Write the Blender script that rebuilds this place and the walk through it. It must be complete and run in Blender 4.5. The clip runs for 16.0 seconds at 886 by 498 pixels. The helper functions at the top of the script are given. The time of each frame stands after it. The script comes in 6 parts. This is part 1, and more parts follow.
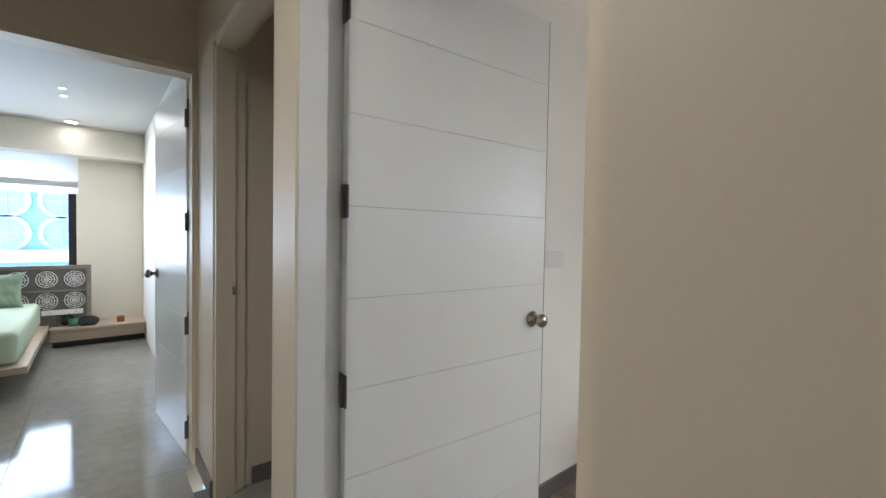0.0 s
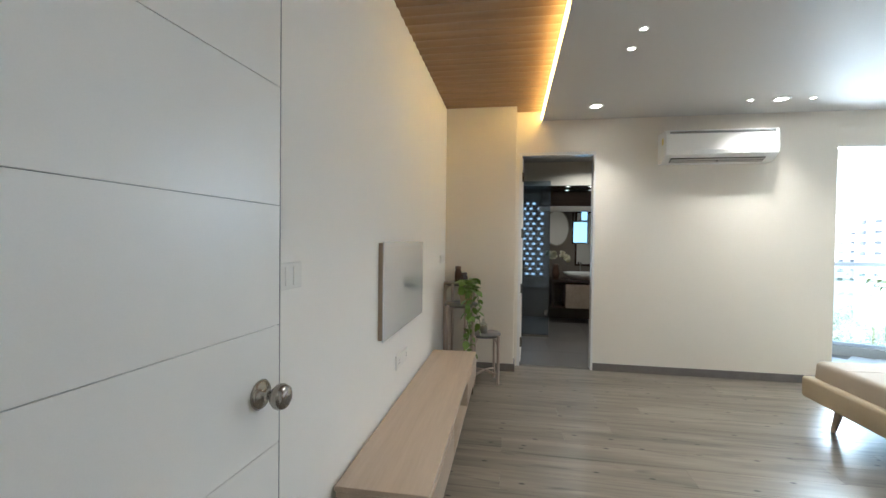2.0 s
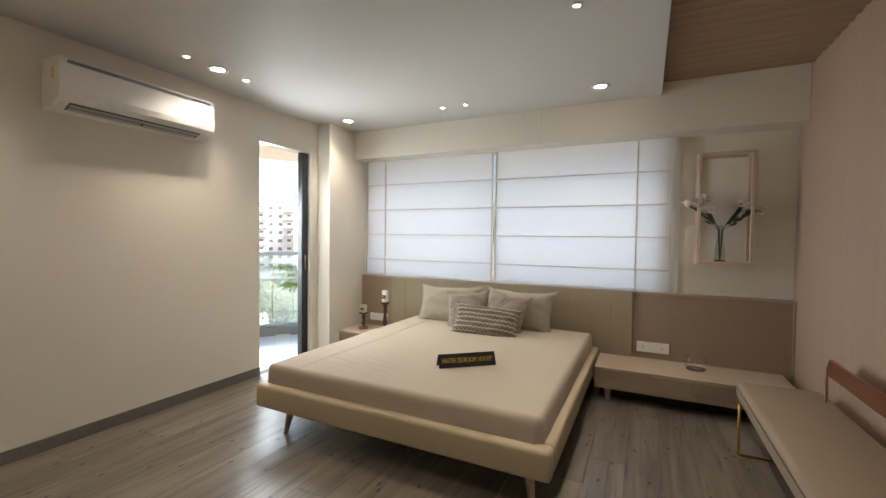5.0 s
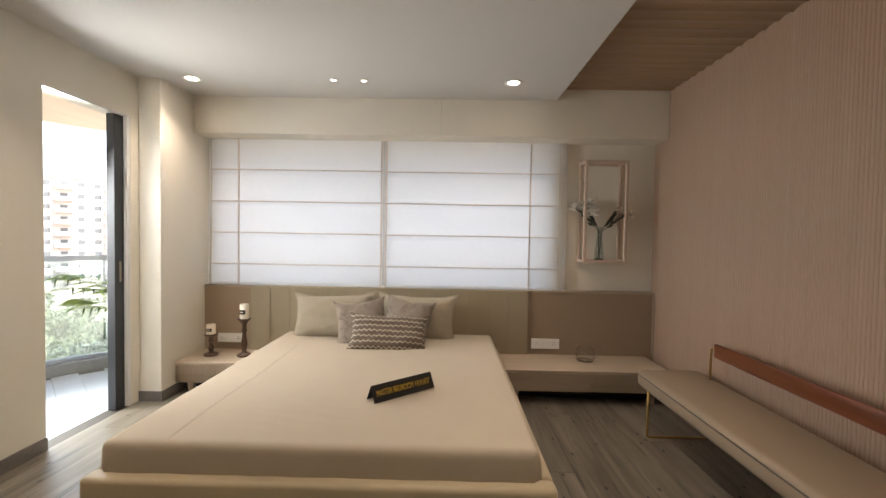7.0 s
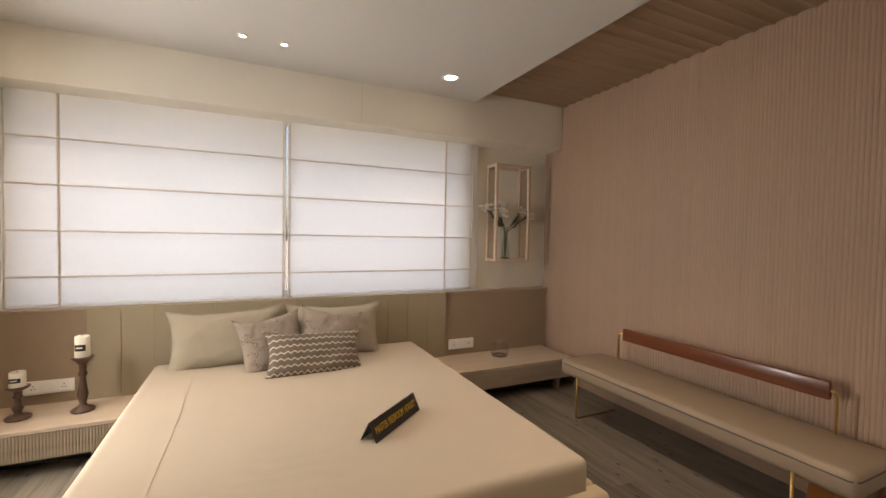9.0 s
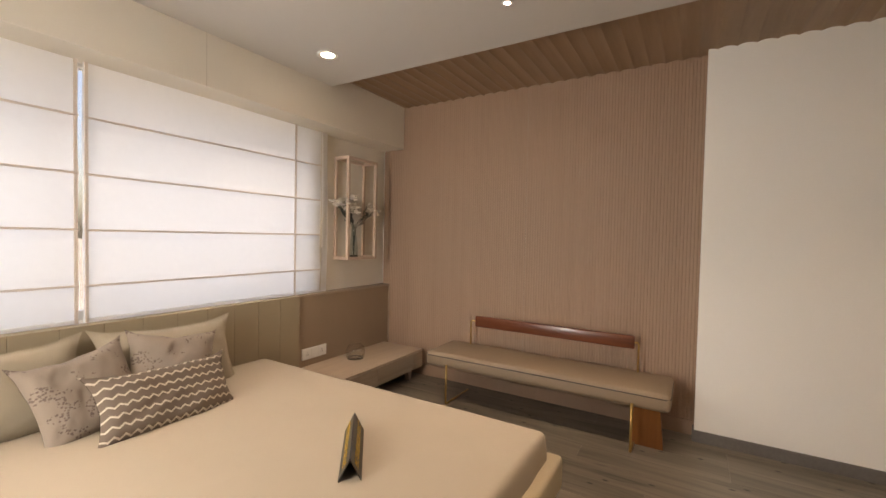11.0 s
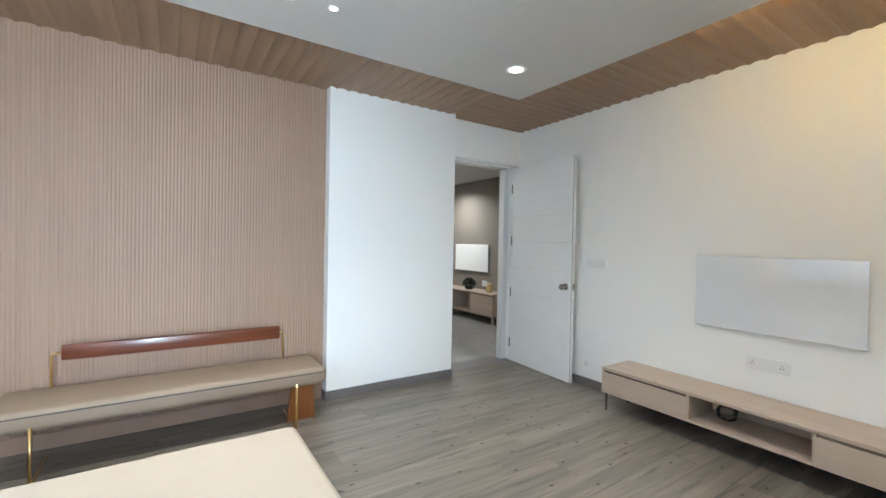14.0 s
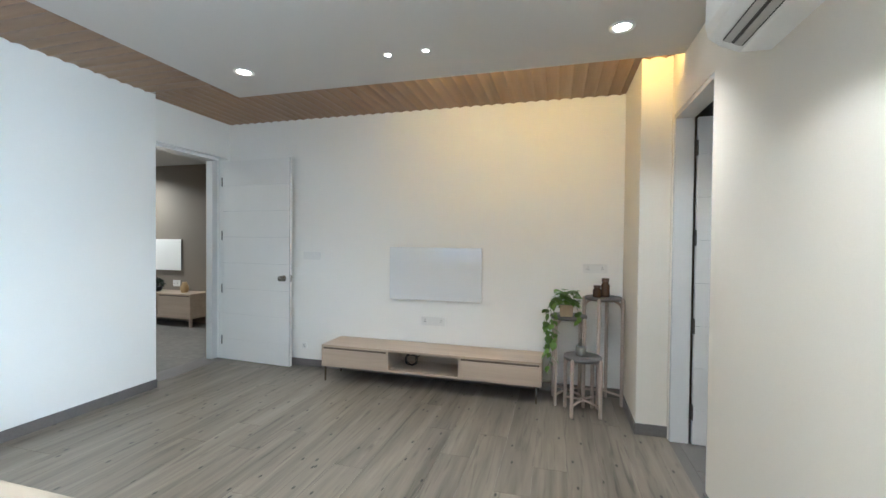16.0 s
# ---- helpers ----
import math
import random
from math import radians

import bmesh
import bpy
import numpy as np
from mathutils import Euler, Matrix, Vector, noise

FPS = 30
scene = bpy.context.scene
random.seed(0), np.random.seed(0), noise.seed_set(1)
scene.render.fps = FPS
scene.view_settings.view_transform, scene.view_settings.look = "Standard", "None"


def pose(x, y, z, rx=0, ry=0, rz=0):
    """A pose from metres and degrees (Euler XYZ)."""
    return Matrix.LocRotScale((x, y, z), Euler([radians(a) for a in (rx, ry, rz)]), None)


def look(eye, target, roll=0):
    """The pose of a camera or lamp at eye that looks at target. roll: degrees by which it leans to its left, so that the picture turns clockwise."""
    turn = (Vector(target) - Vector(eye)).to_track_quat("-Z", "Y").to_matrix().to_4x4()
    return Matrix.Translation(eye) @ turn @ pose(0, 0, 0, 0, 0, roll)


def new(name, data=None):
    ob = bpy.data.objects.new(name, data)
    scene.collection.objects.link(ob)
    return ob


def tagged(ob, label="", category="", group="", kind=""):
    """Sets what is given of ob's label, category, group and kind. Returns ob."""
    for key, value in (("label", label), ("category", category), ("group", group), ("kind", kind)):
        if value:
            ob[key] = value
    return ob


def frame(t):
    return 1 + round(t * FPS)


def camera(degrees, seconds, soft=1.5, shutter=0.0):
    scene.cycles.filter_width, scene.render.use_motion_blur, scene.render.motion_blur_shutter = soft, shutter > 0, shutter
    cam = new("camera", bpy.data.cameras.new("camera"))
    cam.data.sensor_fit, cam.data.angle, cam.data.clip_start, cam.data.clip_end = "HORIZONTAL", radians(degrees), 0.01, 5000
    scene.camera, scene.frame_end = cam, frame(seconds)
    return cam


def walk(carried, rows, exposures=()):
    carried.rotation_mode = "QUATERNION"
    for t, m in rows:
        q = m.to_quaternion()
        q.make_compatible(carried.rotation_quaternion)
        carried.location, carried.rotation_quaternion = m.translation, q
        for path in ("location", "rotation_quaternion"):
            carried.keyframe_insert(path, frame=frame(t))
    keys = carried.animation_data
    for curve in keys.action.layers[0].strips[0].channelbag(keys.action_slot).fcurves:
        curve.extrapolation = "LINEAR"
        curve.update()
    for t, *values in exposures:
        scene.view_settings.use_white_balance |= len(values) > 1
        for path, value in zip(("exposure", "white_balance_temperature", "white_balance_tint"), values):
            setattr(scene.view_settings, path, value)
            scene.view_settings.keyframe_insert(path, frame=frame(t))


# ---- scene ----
cam = camera(93.7, 16.0)
PATH = [
    (0, (-0.155, -0.102, 1.262), (1.124, 1.434, 1.206), 1.0),
    (0.5, (-0.044, 0.115, 1.249), (1.279, 1.614, 1.205), 0.8),
    (1, (0.065, 0.286, 1.26), (1.609, 1.556, 1.215), 0.8),
    (1.5, (0.237, 0.387, 1.259), (2.034, 1.263, 1.219), 0.8),
    (2, (0.409, 0.445, 1.273), (2.382, 0.771, 1.236), 0.7),
    (2.5, (0.593, 0.476, 1.283), (2.575, 0.217, 1.245), 0.6),
    (3, (0.746, 0.475, 1.302), (2.593, -0.293, 1.254), 0.5),
    (3.5, (0.901, 0.452, 1.311), (2.517, -0.725, 1.258), 0.5),
    (4, (1.085, 0.407, 1.313), (2.437, -1.067, 1.258), 0.7),
    (4.5, (1.287, 0.317, 1.32), (2.4, -1.343, 1.259), 0.9),
    (5, (1.52, 0.238, 1.311), (2.398, -1.558, 1.253), 0.7),
    (5.2, (1.604, 0.209, 1.311), (2.388, -1.63, 1.249), 0.7),
    (7.5, (2.554, -0.129, 1.334), (2.379, -2.121, 1.276), 1.0),
    (8, (2.784, -0.229, 1.341), (2.395, -2.189, 1.278), 1.0),
    (8.5, (2.995, -0.339, 1.342), (2.385, -2.242, 1.279), 1.0),
    (11, (3.809, -1.163, 1.332), (2.096, -2.194, 1.275), 1.2),
    (11.5, (3.91, -1.373, 1.335), (2.046, -2.097, 1.281), 1.2),
    (12, (3.938, -1.571, 1.33), (1.978, -1.969, 1.286), 1.2),
    (12.5, (3.976, -1.752, 1.347), (1.977, -1.791, 1.299), 1.2),
    (13, (3.995, -1.921, 1.341), (2.025, -1.581, 1.302), 1.3),
    (13.5, (3.992, -2.057, 1.328), (2.127, -1.335, 1.295), 1.2),
    (14, (3.951, -2.212, 1.318), (2.281, -1.112, 1.293), 1.1),
    (14.5, (3.962, -2.34, 1.332), (2.548, -0.926, 1.306), 1.0),
    (15, (3.968, -2.499, 1.34), (2.871, -0.827, 1.311), 0.9),
    (15.5, (3.971, -2.633, 1.321), (3.169, -0.801, 1.293), 0.7),
    (16, (4.004, -2.725, 1.325), (3.469, -0.798, 1.29), 0.6),
]
# exposure and white balance of the camera along the walk
EXPOSURES = [(0, 3.25, 5950, 10), (0.5, 3.25, 5750, 8), (1.0, 3.42, 5750, 8), (1.5, 3.45, 5650, 6), (2.0, 3.15, 5700, 6), (2.5, 2.75, 5850, 8), (3.5, 2.4, 6600, 12), (5, 2.28, 6900, 13), (8.5, 2.28, 8000, 20), (11, 2.45, 8500, 23), (12.5, 2.9, 7700, 19), (13, 3.15, 6700, 13), (13.5, 3.35, 5900, 9), (14.5, 3.48, 5350, 5), (16, 3.38, 5350, 5)]
walk(cam, [(t, look(eye, target, roll)) for t, eye, target, roll in PATH], EXPOSURES)

# ---- world and lights ----
world = bpy.data.worlds.new("sky_world")
scene.world = world
world.use_nodes = True
wn = world.node_tree
sky = wn.nodes.new("ShaderNodeTexSky")
sky.sky_type = "NISHITA"
sky.sun_disc = False
sky.sun_elevation = radians(53)
sky.sun_rotation = radians(274)
sky.dust_density = 3.0
sky.air_density = 1.2
wn.links.new(sky.outputs[0], wn.nodes["Background"].inputs[0])
wn.nodes["Background"].inputs[1].default_value = 0.15


def lamp(name, kind, m, power, color, **settings):
    data = bpy.data.lights.new(name, kind)
    data.energy, data.color = power, color
    for key, value in settings.items():
        if key == "size":
            data.size = value
        elif key == "size_y":
            data.shape, data.size_y = "RECTANGLE", value
        elif key == "spread":
            data.spread = radians(value)
        elif key == "angle":
            data.angle = radians(value)
        elif key == "disk":
            data.shape, data.size = "DISK", value
    ob = new(name, data)
    ob.matrix_world = m
    return ob


SUN = lamp("sun", "SUN", look((-30, 2, 40), (0, 0, 0)), 4.0, (1.0, 0.95, 0.88), angle=2)
DAY = (0.80, 0.92, 1.0)
# daylight standing in the bedroom window, the balcony door, the second bedroom's window
lamp("window_daylight", "AREA", look((2.96, -4.16, 1.36), (2.96, 0, 1.36)), 5.4, (0.74, 0.89, 1.0), size=3.1, size_y=0.95)
lamp("balcony_daylight", "AREA", look((5.25, -2.72, 1.30), (2.6, -1.6, -0.1)), 21, DAY, size=0.5, size_y=1.9)
lamp("far_window_daylight", "AREA", look((-1.15, 6.4, 1.3), (-1.0, 0, 0.9)), 6.0, DAY, size=1.5, size_y=1.1)
WARM = (1.0, 0.92, 0.81)
BIG_SPOTS = [(1.868, -3.235), (1.868, -1.765), (1.862, -0.276), (4.32, -0.28), (4.322, -1.765), (4.32, -3.22)]
SMALL_SPOTS = [(4.32, -1.533), (4.322, -2.0), (1.865, -1.53), (1.866, -1.99), (3.235, -3.222), (3.005, -3.23), (2.95, -0.279), (3.2, -0.279)]
for x, y in BIG_SPOTS:
    lamp("downlight_lamp", "AREA", pose(x, y, 2.488), 0.82, WARM, disk=0.085, spread=102)
for x, y in SMALL_SPOTS:
    lamp("spotlight_lamp", "AREA", pose(x, y, 2.488), 0.20, WARM, disk=0.03, spread=90)
# living room, second bedroom, bathroom ceiling lamps; the hall's is added, no fitting
lamp("living_lamp", "AREA", pose(-2.5, 2.0, 2.44), 2.6, WARM, disk=0.12, spread=150)
lamp("hall_fill", "AREA", pose(-0.5, 0.6, 2.44), 1.25, WARM, disk=0.12, spread=160)
lamp("second_bedroom_lamp", "AREA", pose(-0.36, 5.0, 2.40), 1.7, WARM, disk=0.12, spread=160)
lamp("bathroom_lamp", "AREA", pose(6.2, -0.6, 2.44), 1.4, WARM, disk=0.1, spread=150)


# ---- materials ----
def mat(name, color, rough=0.6, metal=0.0, vary=0.06, scale=3.0, grain=60.0, bump=0.15, **extra):
    """Principled surface with two scales of variation and a fine relief."""
    m = bpy.data.materials.new(name)
    m.use_nodes = True
    nt = m.node_tree
    n, l = nt.nodes, nt.links
    p = n["Principled BSDF"]
    p.inputs["Roughness"].default_value = rough
    p.inputs["Metallic"].default_value = metal
    for key, value in extra.items():
        p.inputs[key.replace("_", " ")].default_value = value
    tc = n.new("ShaderNodeTexCoord")
    big, small = n.new("ShaderNodeTexNoise"), n.new("ShaderNodeTexNoise")
    big.inputs["Scale"].default_value, small.inputs["Scale"].default_value = scale, grain
    big.inputs["Detail"].default_value = 4
    for t in (big, small):
        l.new(tc.outputs["Object"], t.inputs["Vector"])
    add = n.new("ShaderNodeMath")
    add.operation = "ADD"
    l.new(big.outputs["Fac"], add.inputs[0])
    l.new(small.outputs["Fac"], add.inputs[1])
    ramp = n.new("ShaderNodeMapRange")
    ramp.inputs["From Min"].default_value, ramp.inputs["From Max"].default_value = 0.6, 1.4
    ramp.inputs["To Min"].default_value, ramp.inputs["To Max"].default_value = 1 - vary, 1 + vary
    l.new(add.outputs[0], ramp.inputs["Value"])
    mul = n.new("ShaderNodeVectorMath")
    mul.operation = "SCALE"
    mul.inputs[0].default_value = color[:3]
    l.new(ramp.outputs[0], mul.inputs["Scale"])
    l.new(mul.outputs[0], p.inputs["Base Color"])
    if bump:
        b = n.new("ShaderNodeBump")
        b.inputs["Strength"].default_value, b.inputs["Distance"].default_value = bump, 0.002
        l.new(small.outputs["Fac"], b.inputs["Height"])
        l.new(b.outputs[0], p.inputs["Normal"])
    return m


def wood(name, dark, light, axis=1, rough=0.45, stretch=14.0, fine=40.0, bump=0.2, per_object=0.0, knots=0.0, coat=0.0, streaks=0.0):
    """Wood with grain along an axis; per_object shifts tone and grain from piece to piece; knots adds dark spots."""
    m = bpy.data.materials.new(name)
    m.use_nodes = True
    nt = m.node_tree
    n, l = nt.nodes, nt.links
    p = n["Principled BSDF"]
    p.inputs["Roughness"].default_value = rough
    p.inputs["Coat Weight"].default_value = coat
    p.inputs["Coat Roughness"].default_value = 0.12
    tc, mp = n.new("ShaderNodeTexCoord"), n.new("ShaderNodeMapping")
    scl = [stretch] * 3
    scl[axis] = stretch / 14.0
    mp.inputs["Scale"].default_value = scl
    info = n.new("ShaderNodeObjectInfo")
    off = n.new("ShaderNodeVectorMath")
    off.operation = "SCALE"
    off.inputs[0].default_value = (37.0, 53.0, 19.0)
    l.new(info.outputs["Random"], off.inputs["Scale"])
    l.new(tc.outputs["Object"], mp.inputs["Vector"])
    if per_object:
        l.new(off.outputs[0], mp.inputs["Location"])
    a, f = n.new("ShaderNodeTexNoise"), n.new("ShaderNodeTexNoise")
    a.inputs["Scale"].default_value, a.inputs["Detail"].default_value, a.inputs["Distortion"].default_value = 0.6, 6, 0.8
    f.inputs["Scale"].default_value, f.inputs["Detail"].default_value = fine / 10, 3
    l.new(mp.outputs[0], a.inputs["Vector"])
    l.new(mp.outputs[0], f.inputs["Vector"])
    mix = n.new("ShaderNodeMath")
    mix.operation = "MULTIPLY_ADD"
    mix.inputs[1].default_value = 0.35
    l.new(f.outputs["Fac"], mix.inputs[0])
    l.new(a.outputs["Fac"], mix.inputs[2])
    ramp = n.new("ShaderNodeValToRGB")
    ramp.color_ramp.elements[0].position, ramp.color_ramp.elements[1].position = 0.45, 0.9
    ramp.color_ramp.elements[0].color, ramp.color_ramp.elements[1].color = (*dark, 1), (*light, 1)
    l.new(mix.outputs[0], ramp.inputs[0])
    out = ramp.outputs[0]
    if per_object:
        rng = n.new("ShaderNodeMapRange")
        rng.inputs["To Min"].default_value, rng.inputs["To Max"].default_value = 1 - per_object, 1 + per_object
        l.new(info.outputs["Random"], rng.inputs["Value"])
        tone = n.new("ShaderNodeVectorMath")
        tone.operation = "SCALE"
        l.new(out, tone.inputs[0])
        l.new(rng.outputs[0], tone.inputs["Scale"])
        out = tone.outputs[0]
    if knots:
        kmp = n.new("ShaderNodeMapping")
        kscl = [knots] * 3
        kscl[axis] = knots * 0.45
        kmp.inputs["Scale"].default_value = kscl
        l.new(tc.outputs["Object"], kmp.inputs["Vector"])
        l.new(off.outputs[0], kmp.inputs["Location"])
        v = n.new("ShaderNodeTexVoronoi")
        v.voronoi_dimensions = "2D"
        v.inputs["Scale"].default_value = 1.0
        l.new(kmp.outputs[0], v.inputs["Vector"])
        kr = n.new("ShaderNodeMapRange")
        kr.inputs["From Min"].default_value, kr.inputs["From Max"].default_value = 0.026, 0.058
        kr.inputs["To Min"].default_value, kr.inputs["To Max"].default_value = 0.10, 1.0
        l.new(v.outputs["Distance"], kr.inputs["Value"])
        ks = n.new("ShaderNodeVectorMath")
        ks.operation = "SCALE"
        l.new(out, ks.inputs[0])
        l.new(kr.outputs[0], ks.inputs["Scale"])
        out = ks.outputs[0]
    if streaks:
        smp, sn = n.new("ShaderNodeMapping"), n.new("ShaderNodeTexNoise")
        sscl = [streaks] * 3
        sscl[axis] = streaks / 16.0
        smp.inputs["Scale"].default_value = sscl
        l.new(tc.outputs["Object"], smp.inputs["Vector"])
        l.new(off.outputs[0], smp.inputs["Location"])
        sn.inputs["Scale"].default_value, sn.inputs["Detail"].default_value, sn.inputs["Distortion"].default_value = 1.0, 5, 1.4
        l.new(smp.outputs[0], sn.inputs["Vector"])
        sr = n.new("ShaderNodeMapRange")
        sr.inputs["From Min"].default_value, sr.inputs["From Max"].default_value = 0.56, 0.74
        sr.inputs["To Min"].default_value, sr.inputs["To Max"].default_value = 1.0, 0.42
        l.new(sn.outputs["Fac"], sr.inputs["Value"])
        st = n.new("ShaderNodeVectorMath")
        st.operation = "SCALE"
        l.new(out, st.inputs[0])
        l.new(sr.outputs[0], st.inputs["Scale"])
        out = st.outputs[0]
    l.new(out, p.inputs["Base Color"])
    b = n.new("ShaderNodeBump")
    b.inputs["Strength"].default_value, b.inputs["Distance"].default_value = bump, 0.001
    l.new(mix.outputs[0], b.inputs["Height"])
    l.new(b.outputs[0], p.inputs["Normal"])
    return m


def glow(name, color, strength):
    m = bpy.data.materials.new(name)
    m.use_nodes = True
    p = m.node_tree.nodes["Principled BSDF"]
    p.inputs["Base Color"].default_value = (*color, 1)
    p.inputs["Emission Color"].default_value = (*color, 1)
    p.inputs["Emission Strength"].default_value = strength
    return m


def glass(name, color=(1, 1, 1), rough=0.0, sheen=0.6, least=0.05):
    """Thin pane: see-through with a mirror sheen that grows at grazing angles."""
    m = bpy.data.materials.new(name)
    m.use_nodes = True
    n, l = m.node_tree.nodes, m.node_tree.links
    n.remove(n["Principled BSDF"])
    t, g, x, fr = n.new("ShaderNodeBsdfTransparent"), n.new("ShaderNodeBsdfGlossy"), n.new("ShaderNodeMixShader"), n.new("ShaderNodeMath")
    lw = n.new("ShaderNodeLayerWeight")
    fr.operation = "POWER"
    fr.inputs[1].default_value = 3.0
    l.new(lw.outputs["Facing"], fr.inputs[0])
    gain = n.new("ShaderNodeMath")
    gain.operation = "MULTIPLY_ADD"
    gain.inputs[1].default_value, gain.inputs[2].default_value = sheen, least
    l.new(fr.outputs[0], gain.inputs[0])
    t.inputs[0].default_value = (*color, 1)
    g.inputs["Roughness"].default_value = rough
    l.new(gain.outputs[0], x.inputs[0])
    l.new(t.outputs[0], x.inputs[1])
    l.new(g.outputs[0], x.inputs[2])
    l.new(x.outputs[0], n["Material Output"].inputs[0])
    return m


def blind_cloth(name, color, through_light):
    """Linen that lets daylight through."""
    m = bpy.data.materials.new(name)
    m.use_nodes = True
    n, l = m.node_tree.nodes, m.node_tree.links
    n.remove(n["Principled BSDF"])
    d, t, x = n.new("ShaderNodeBsdfDiffuse"), n.new("ShaderNodeBsdfTranslucent"), n.new("ShaderNodeMixShader")
    tc, w = n.new("ShaderNodeTexCoord"), n.new("ShaderNodeTexNoise")
    w.inputs["Scale"].default_value, w.inputs["Detail"].default_value = 25, 6
    l.new(tc.outputs["Object"], w.inputs["Vector"])
    r = n.new("ShaderNodeMapRange")
    r.inputs["To Min"].default_value, r.inputs["To Max"].default_value = 0.975, 1.015
    l.new(w.outputs["Fac"], r.inputs["Value"])
    s = n.new("ShaderNodeVectorMath")
    s.operation = "SCALE"
    s.inputs[0].default_value = color
    l.new(r.outputs[0], s.inputs["Scale"])
    l.new(s.outputs[0], d.inputs[0])
    l.new(s.outputs[0], t.inputs[0])
    x.inputs[0].default_value = through_light
    l.new(d.outputs[0], x.inputs[1])
    l.new(t.outputs[0], x.inputs[2])
    l.new(x.outputs[0], n["Material Output"].inputs[0])
    return m


WALL = mat("cream_paint", (0.74, 0.69, 0.60), 0.75, vary=0.025, scale=1.2, grain=220, bump=0.06)
WHITE_WALL = mat("white_paint", (0.88, 0.865, 0.825), 0.7, vary=0.02, scale=1.0, grain=220, bump=0.06)
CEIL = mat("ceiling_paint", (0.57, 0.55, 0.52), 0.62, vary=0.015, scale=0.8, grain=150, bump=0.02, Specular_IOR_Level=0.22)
HALL_PAINT = mat("hall_paint", (0.66, 0.58, 0.45), 0.5, vary=0.03, scale=1.5, grain=200, bump=0.05)
TAUPE_WALL = mat("taupe_paint", (0.25, 0.215, 0.175), 0.7, vary=0.04, grain=200, bump=0.05)
DOOR_WHITE = mat("door_laminate", (0.84, 0.825, 0.79), 0.32, vary=0.02, scale=5, grain=300, bump=0.04)
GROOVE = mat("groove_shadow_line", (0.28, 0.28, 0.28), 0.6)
GLOSS_WHITE = mat("gloss_white_frame", (0.74, 0.73, 0.71), 0.12, vary=0.02, bump=0.0)
BASE_GREY = mat("grey_skirting_tile", (0.16, 0.145, 0.135), 0.5, vary=0.15, scale=8)
FLOOR_WOOD = wood("grey_oak_floor", (0.105, 0.088, 0.068), (0.235, 0.203, 0.160), 1, 0.33, 13.0, 34, 0.15, 0.045, 6.0, streaks=22.0)
SEAM = mat("floor_seam", (0.075, 0.066, 0.056), 0.7)
SLAT_WOOD_ACROSS = wood("ceiling_slat_wood_across", (0.262, 0.170, 0.103), (0.335, 0.222, 0.138), 0, 0.5, 20, 40, 0.12)
SLAT_WOOD = wood("ceiling_slat_wood", (0.255, 0.165, 0.10), (0.335, 0.222, 0.138), 1, 0.5, 20, 40, 0.15)
FLUTE = wood("fluted_panel_laminate", (0.335, 0.218, 0.150), (0.362, 0.240, 0.167), 2, 0.55, 10, 40, 0.05, 0.008)
PALE_WOOD = wood("pale_laminate", (0.42, 0.33, 0.245), (0.52, 0.415, 0.315), 0, 0.4, 16, 50, 0.08)
TAUPE_LAM = wood("taupe_laminate", (0.32, 0.25, 0.185), (0.41, 0.325, 0.245), 0, 0.5, 16, 50, 0.08)
RED_WOOD = wood("polished_red_wood", (0.085, 0.022, 0.009), (0.20, 0.055, 0.020), 1, 0.3, 14, 40, 0.05, coat=0.35)
AMBER_WOOD = wood("amber_wood", (0.20, 0.065, 0.016), (0.36, 0.13, 0.035), 2, 0.35, 12, 40, 0.05)
LEG_WOOD = wood("ash_wood", (0.38, 0.29, 0.225), (0.50, 0.40, 0.32), 2, 0.5, 20, 40, 0.1)
BROWN_WOOD = wood("dark_turned_wood", (0.045, 0.022, 0.014), (0.11, 0.055, 0.032), 2, 0.4, 20, 40, 0.2)
STEEL = mat("brushed_steel", (0.36, 0.335, 0.30), 0.2, 1.0, vary=0.1, grain=120)
DARK_METAL = mat("dark_metal", (0.09, 0.085, 0.08), 0.4, 0.8)
HINGE = mat("aged_hinge_metal", (0.16, 0.145, 0.125), 0.38, 0.9, vary=0.2, grain=90)
BRASS = mat("brass", (0.62, 0.42, 0.16), 0.28, 1.0, vary=0.08)
BLACK_FRAME = mat("black_aluminium", (0.03, 0.032, 0.035), 0.4, 0.2)
PLASTIC = mat("white_plastic", (0.80, 0.79, 0.76), 0.3, vary=0.01, bump=0)
SOCKET_DARK = mat("socket_holes", (0.02, 0.02, 0.02), 0.6)
PLASTIC_GREY = mat("grey_plastic", (0.22, 0.23, 0.23), 0.35)
CLEAR = glass("clear_glass")
TINTED = glass("tinted_window_glass", (0.52, 0.54, 0.57))


# ---- shape helpers ----
def add_box(bm, x0, x1, y0, y1, z0, z1, m=None):
    """A box between two corners, optionally turned by m."""
    vs = [bm.verts.new(Vector((x, y, z))) for x in (x0, x1) for y in (y0, y1) for z in (z0, z1)]
    if m is not None:
        for v in vs:
            v.co = m @ v.co
    for a, b, c, d in ((0, 1, 3, 2), (4, 6, 7, 5), (0, 4, 5, 1), (2, 3, 7, 6), (0, 2, 6, 4), (1, 5, 7, 3)):
        bm.faces.new((vs[a], vs[b], vs[c], vs[d]))
    return vs


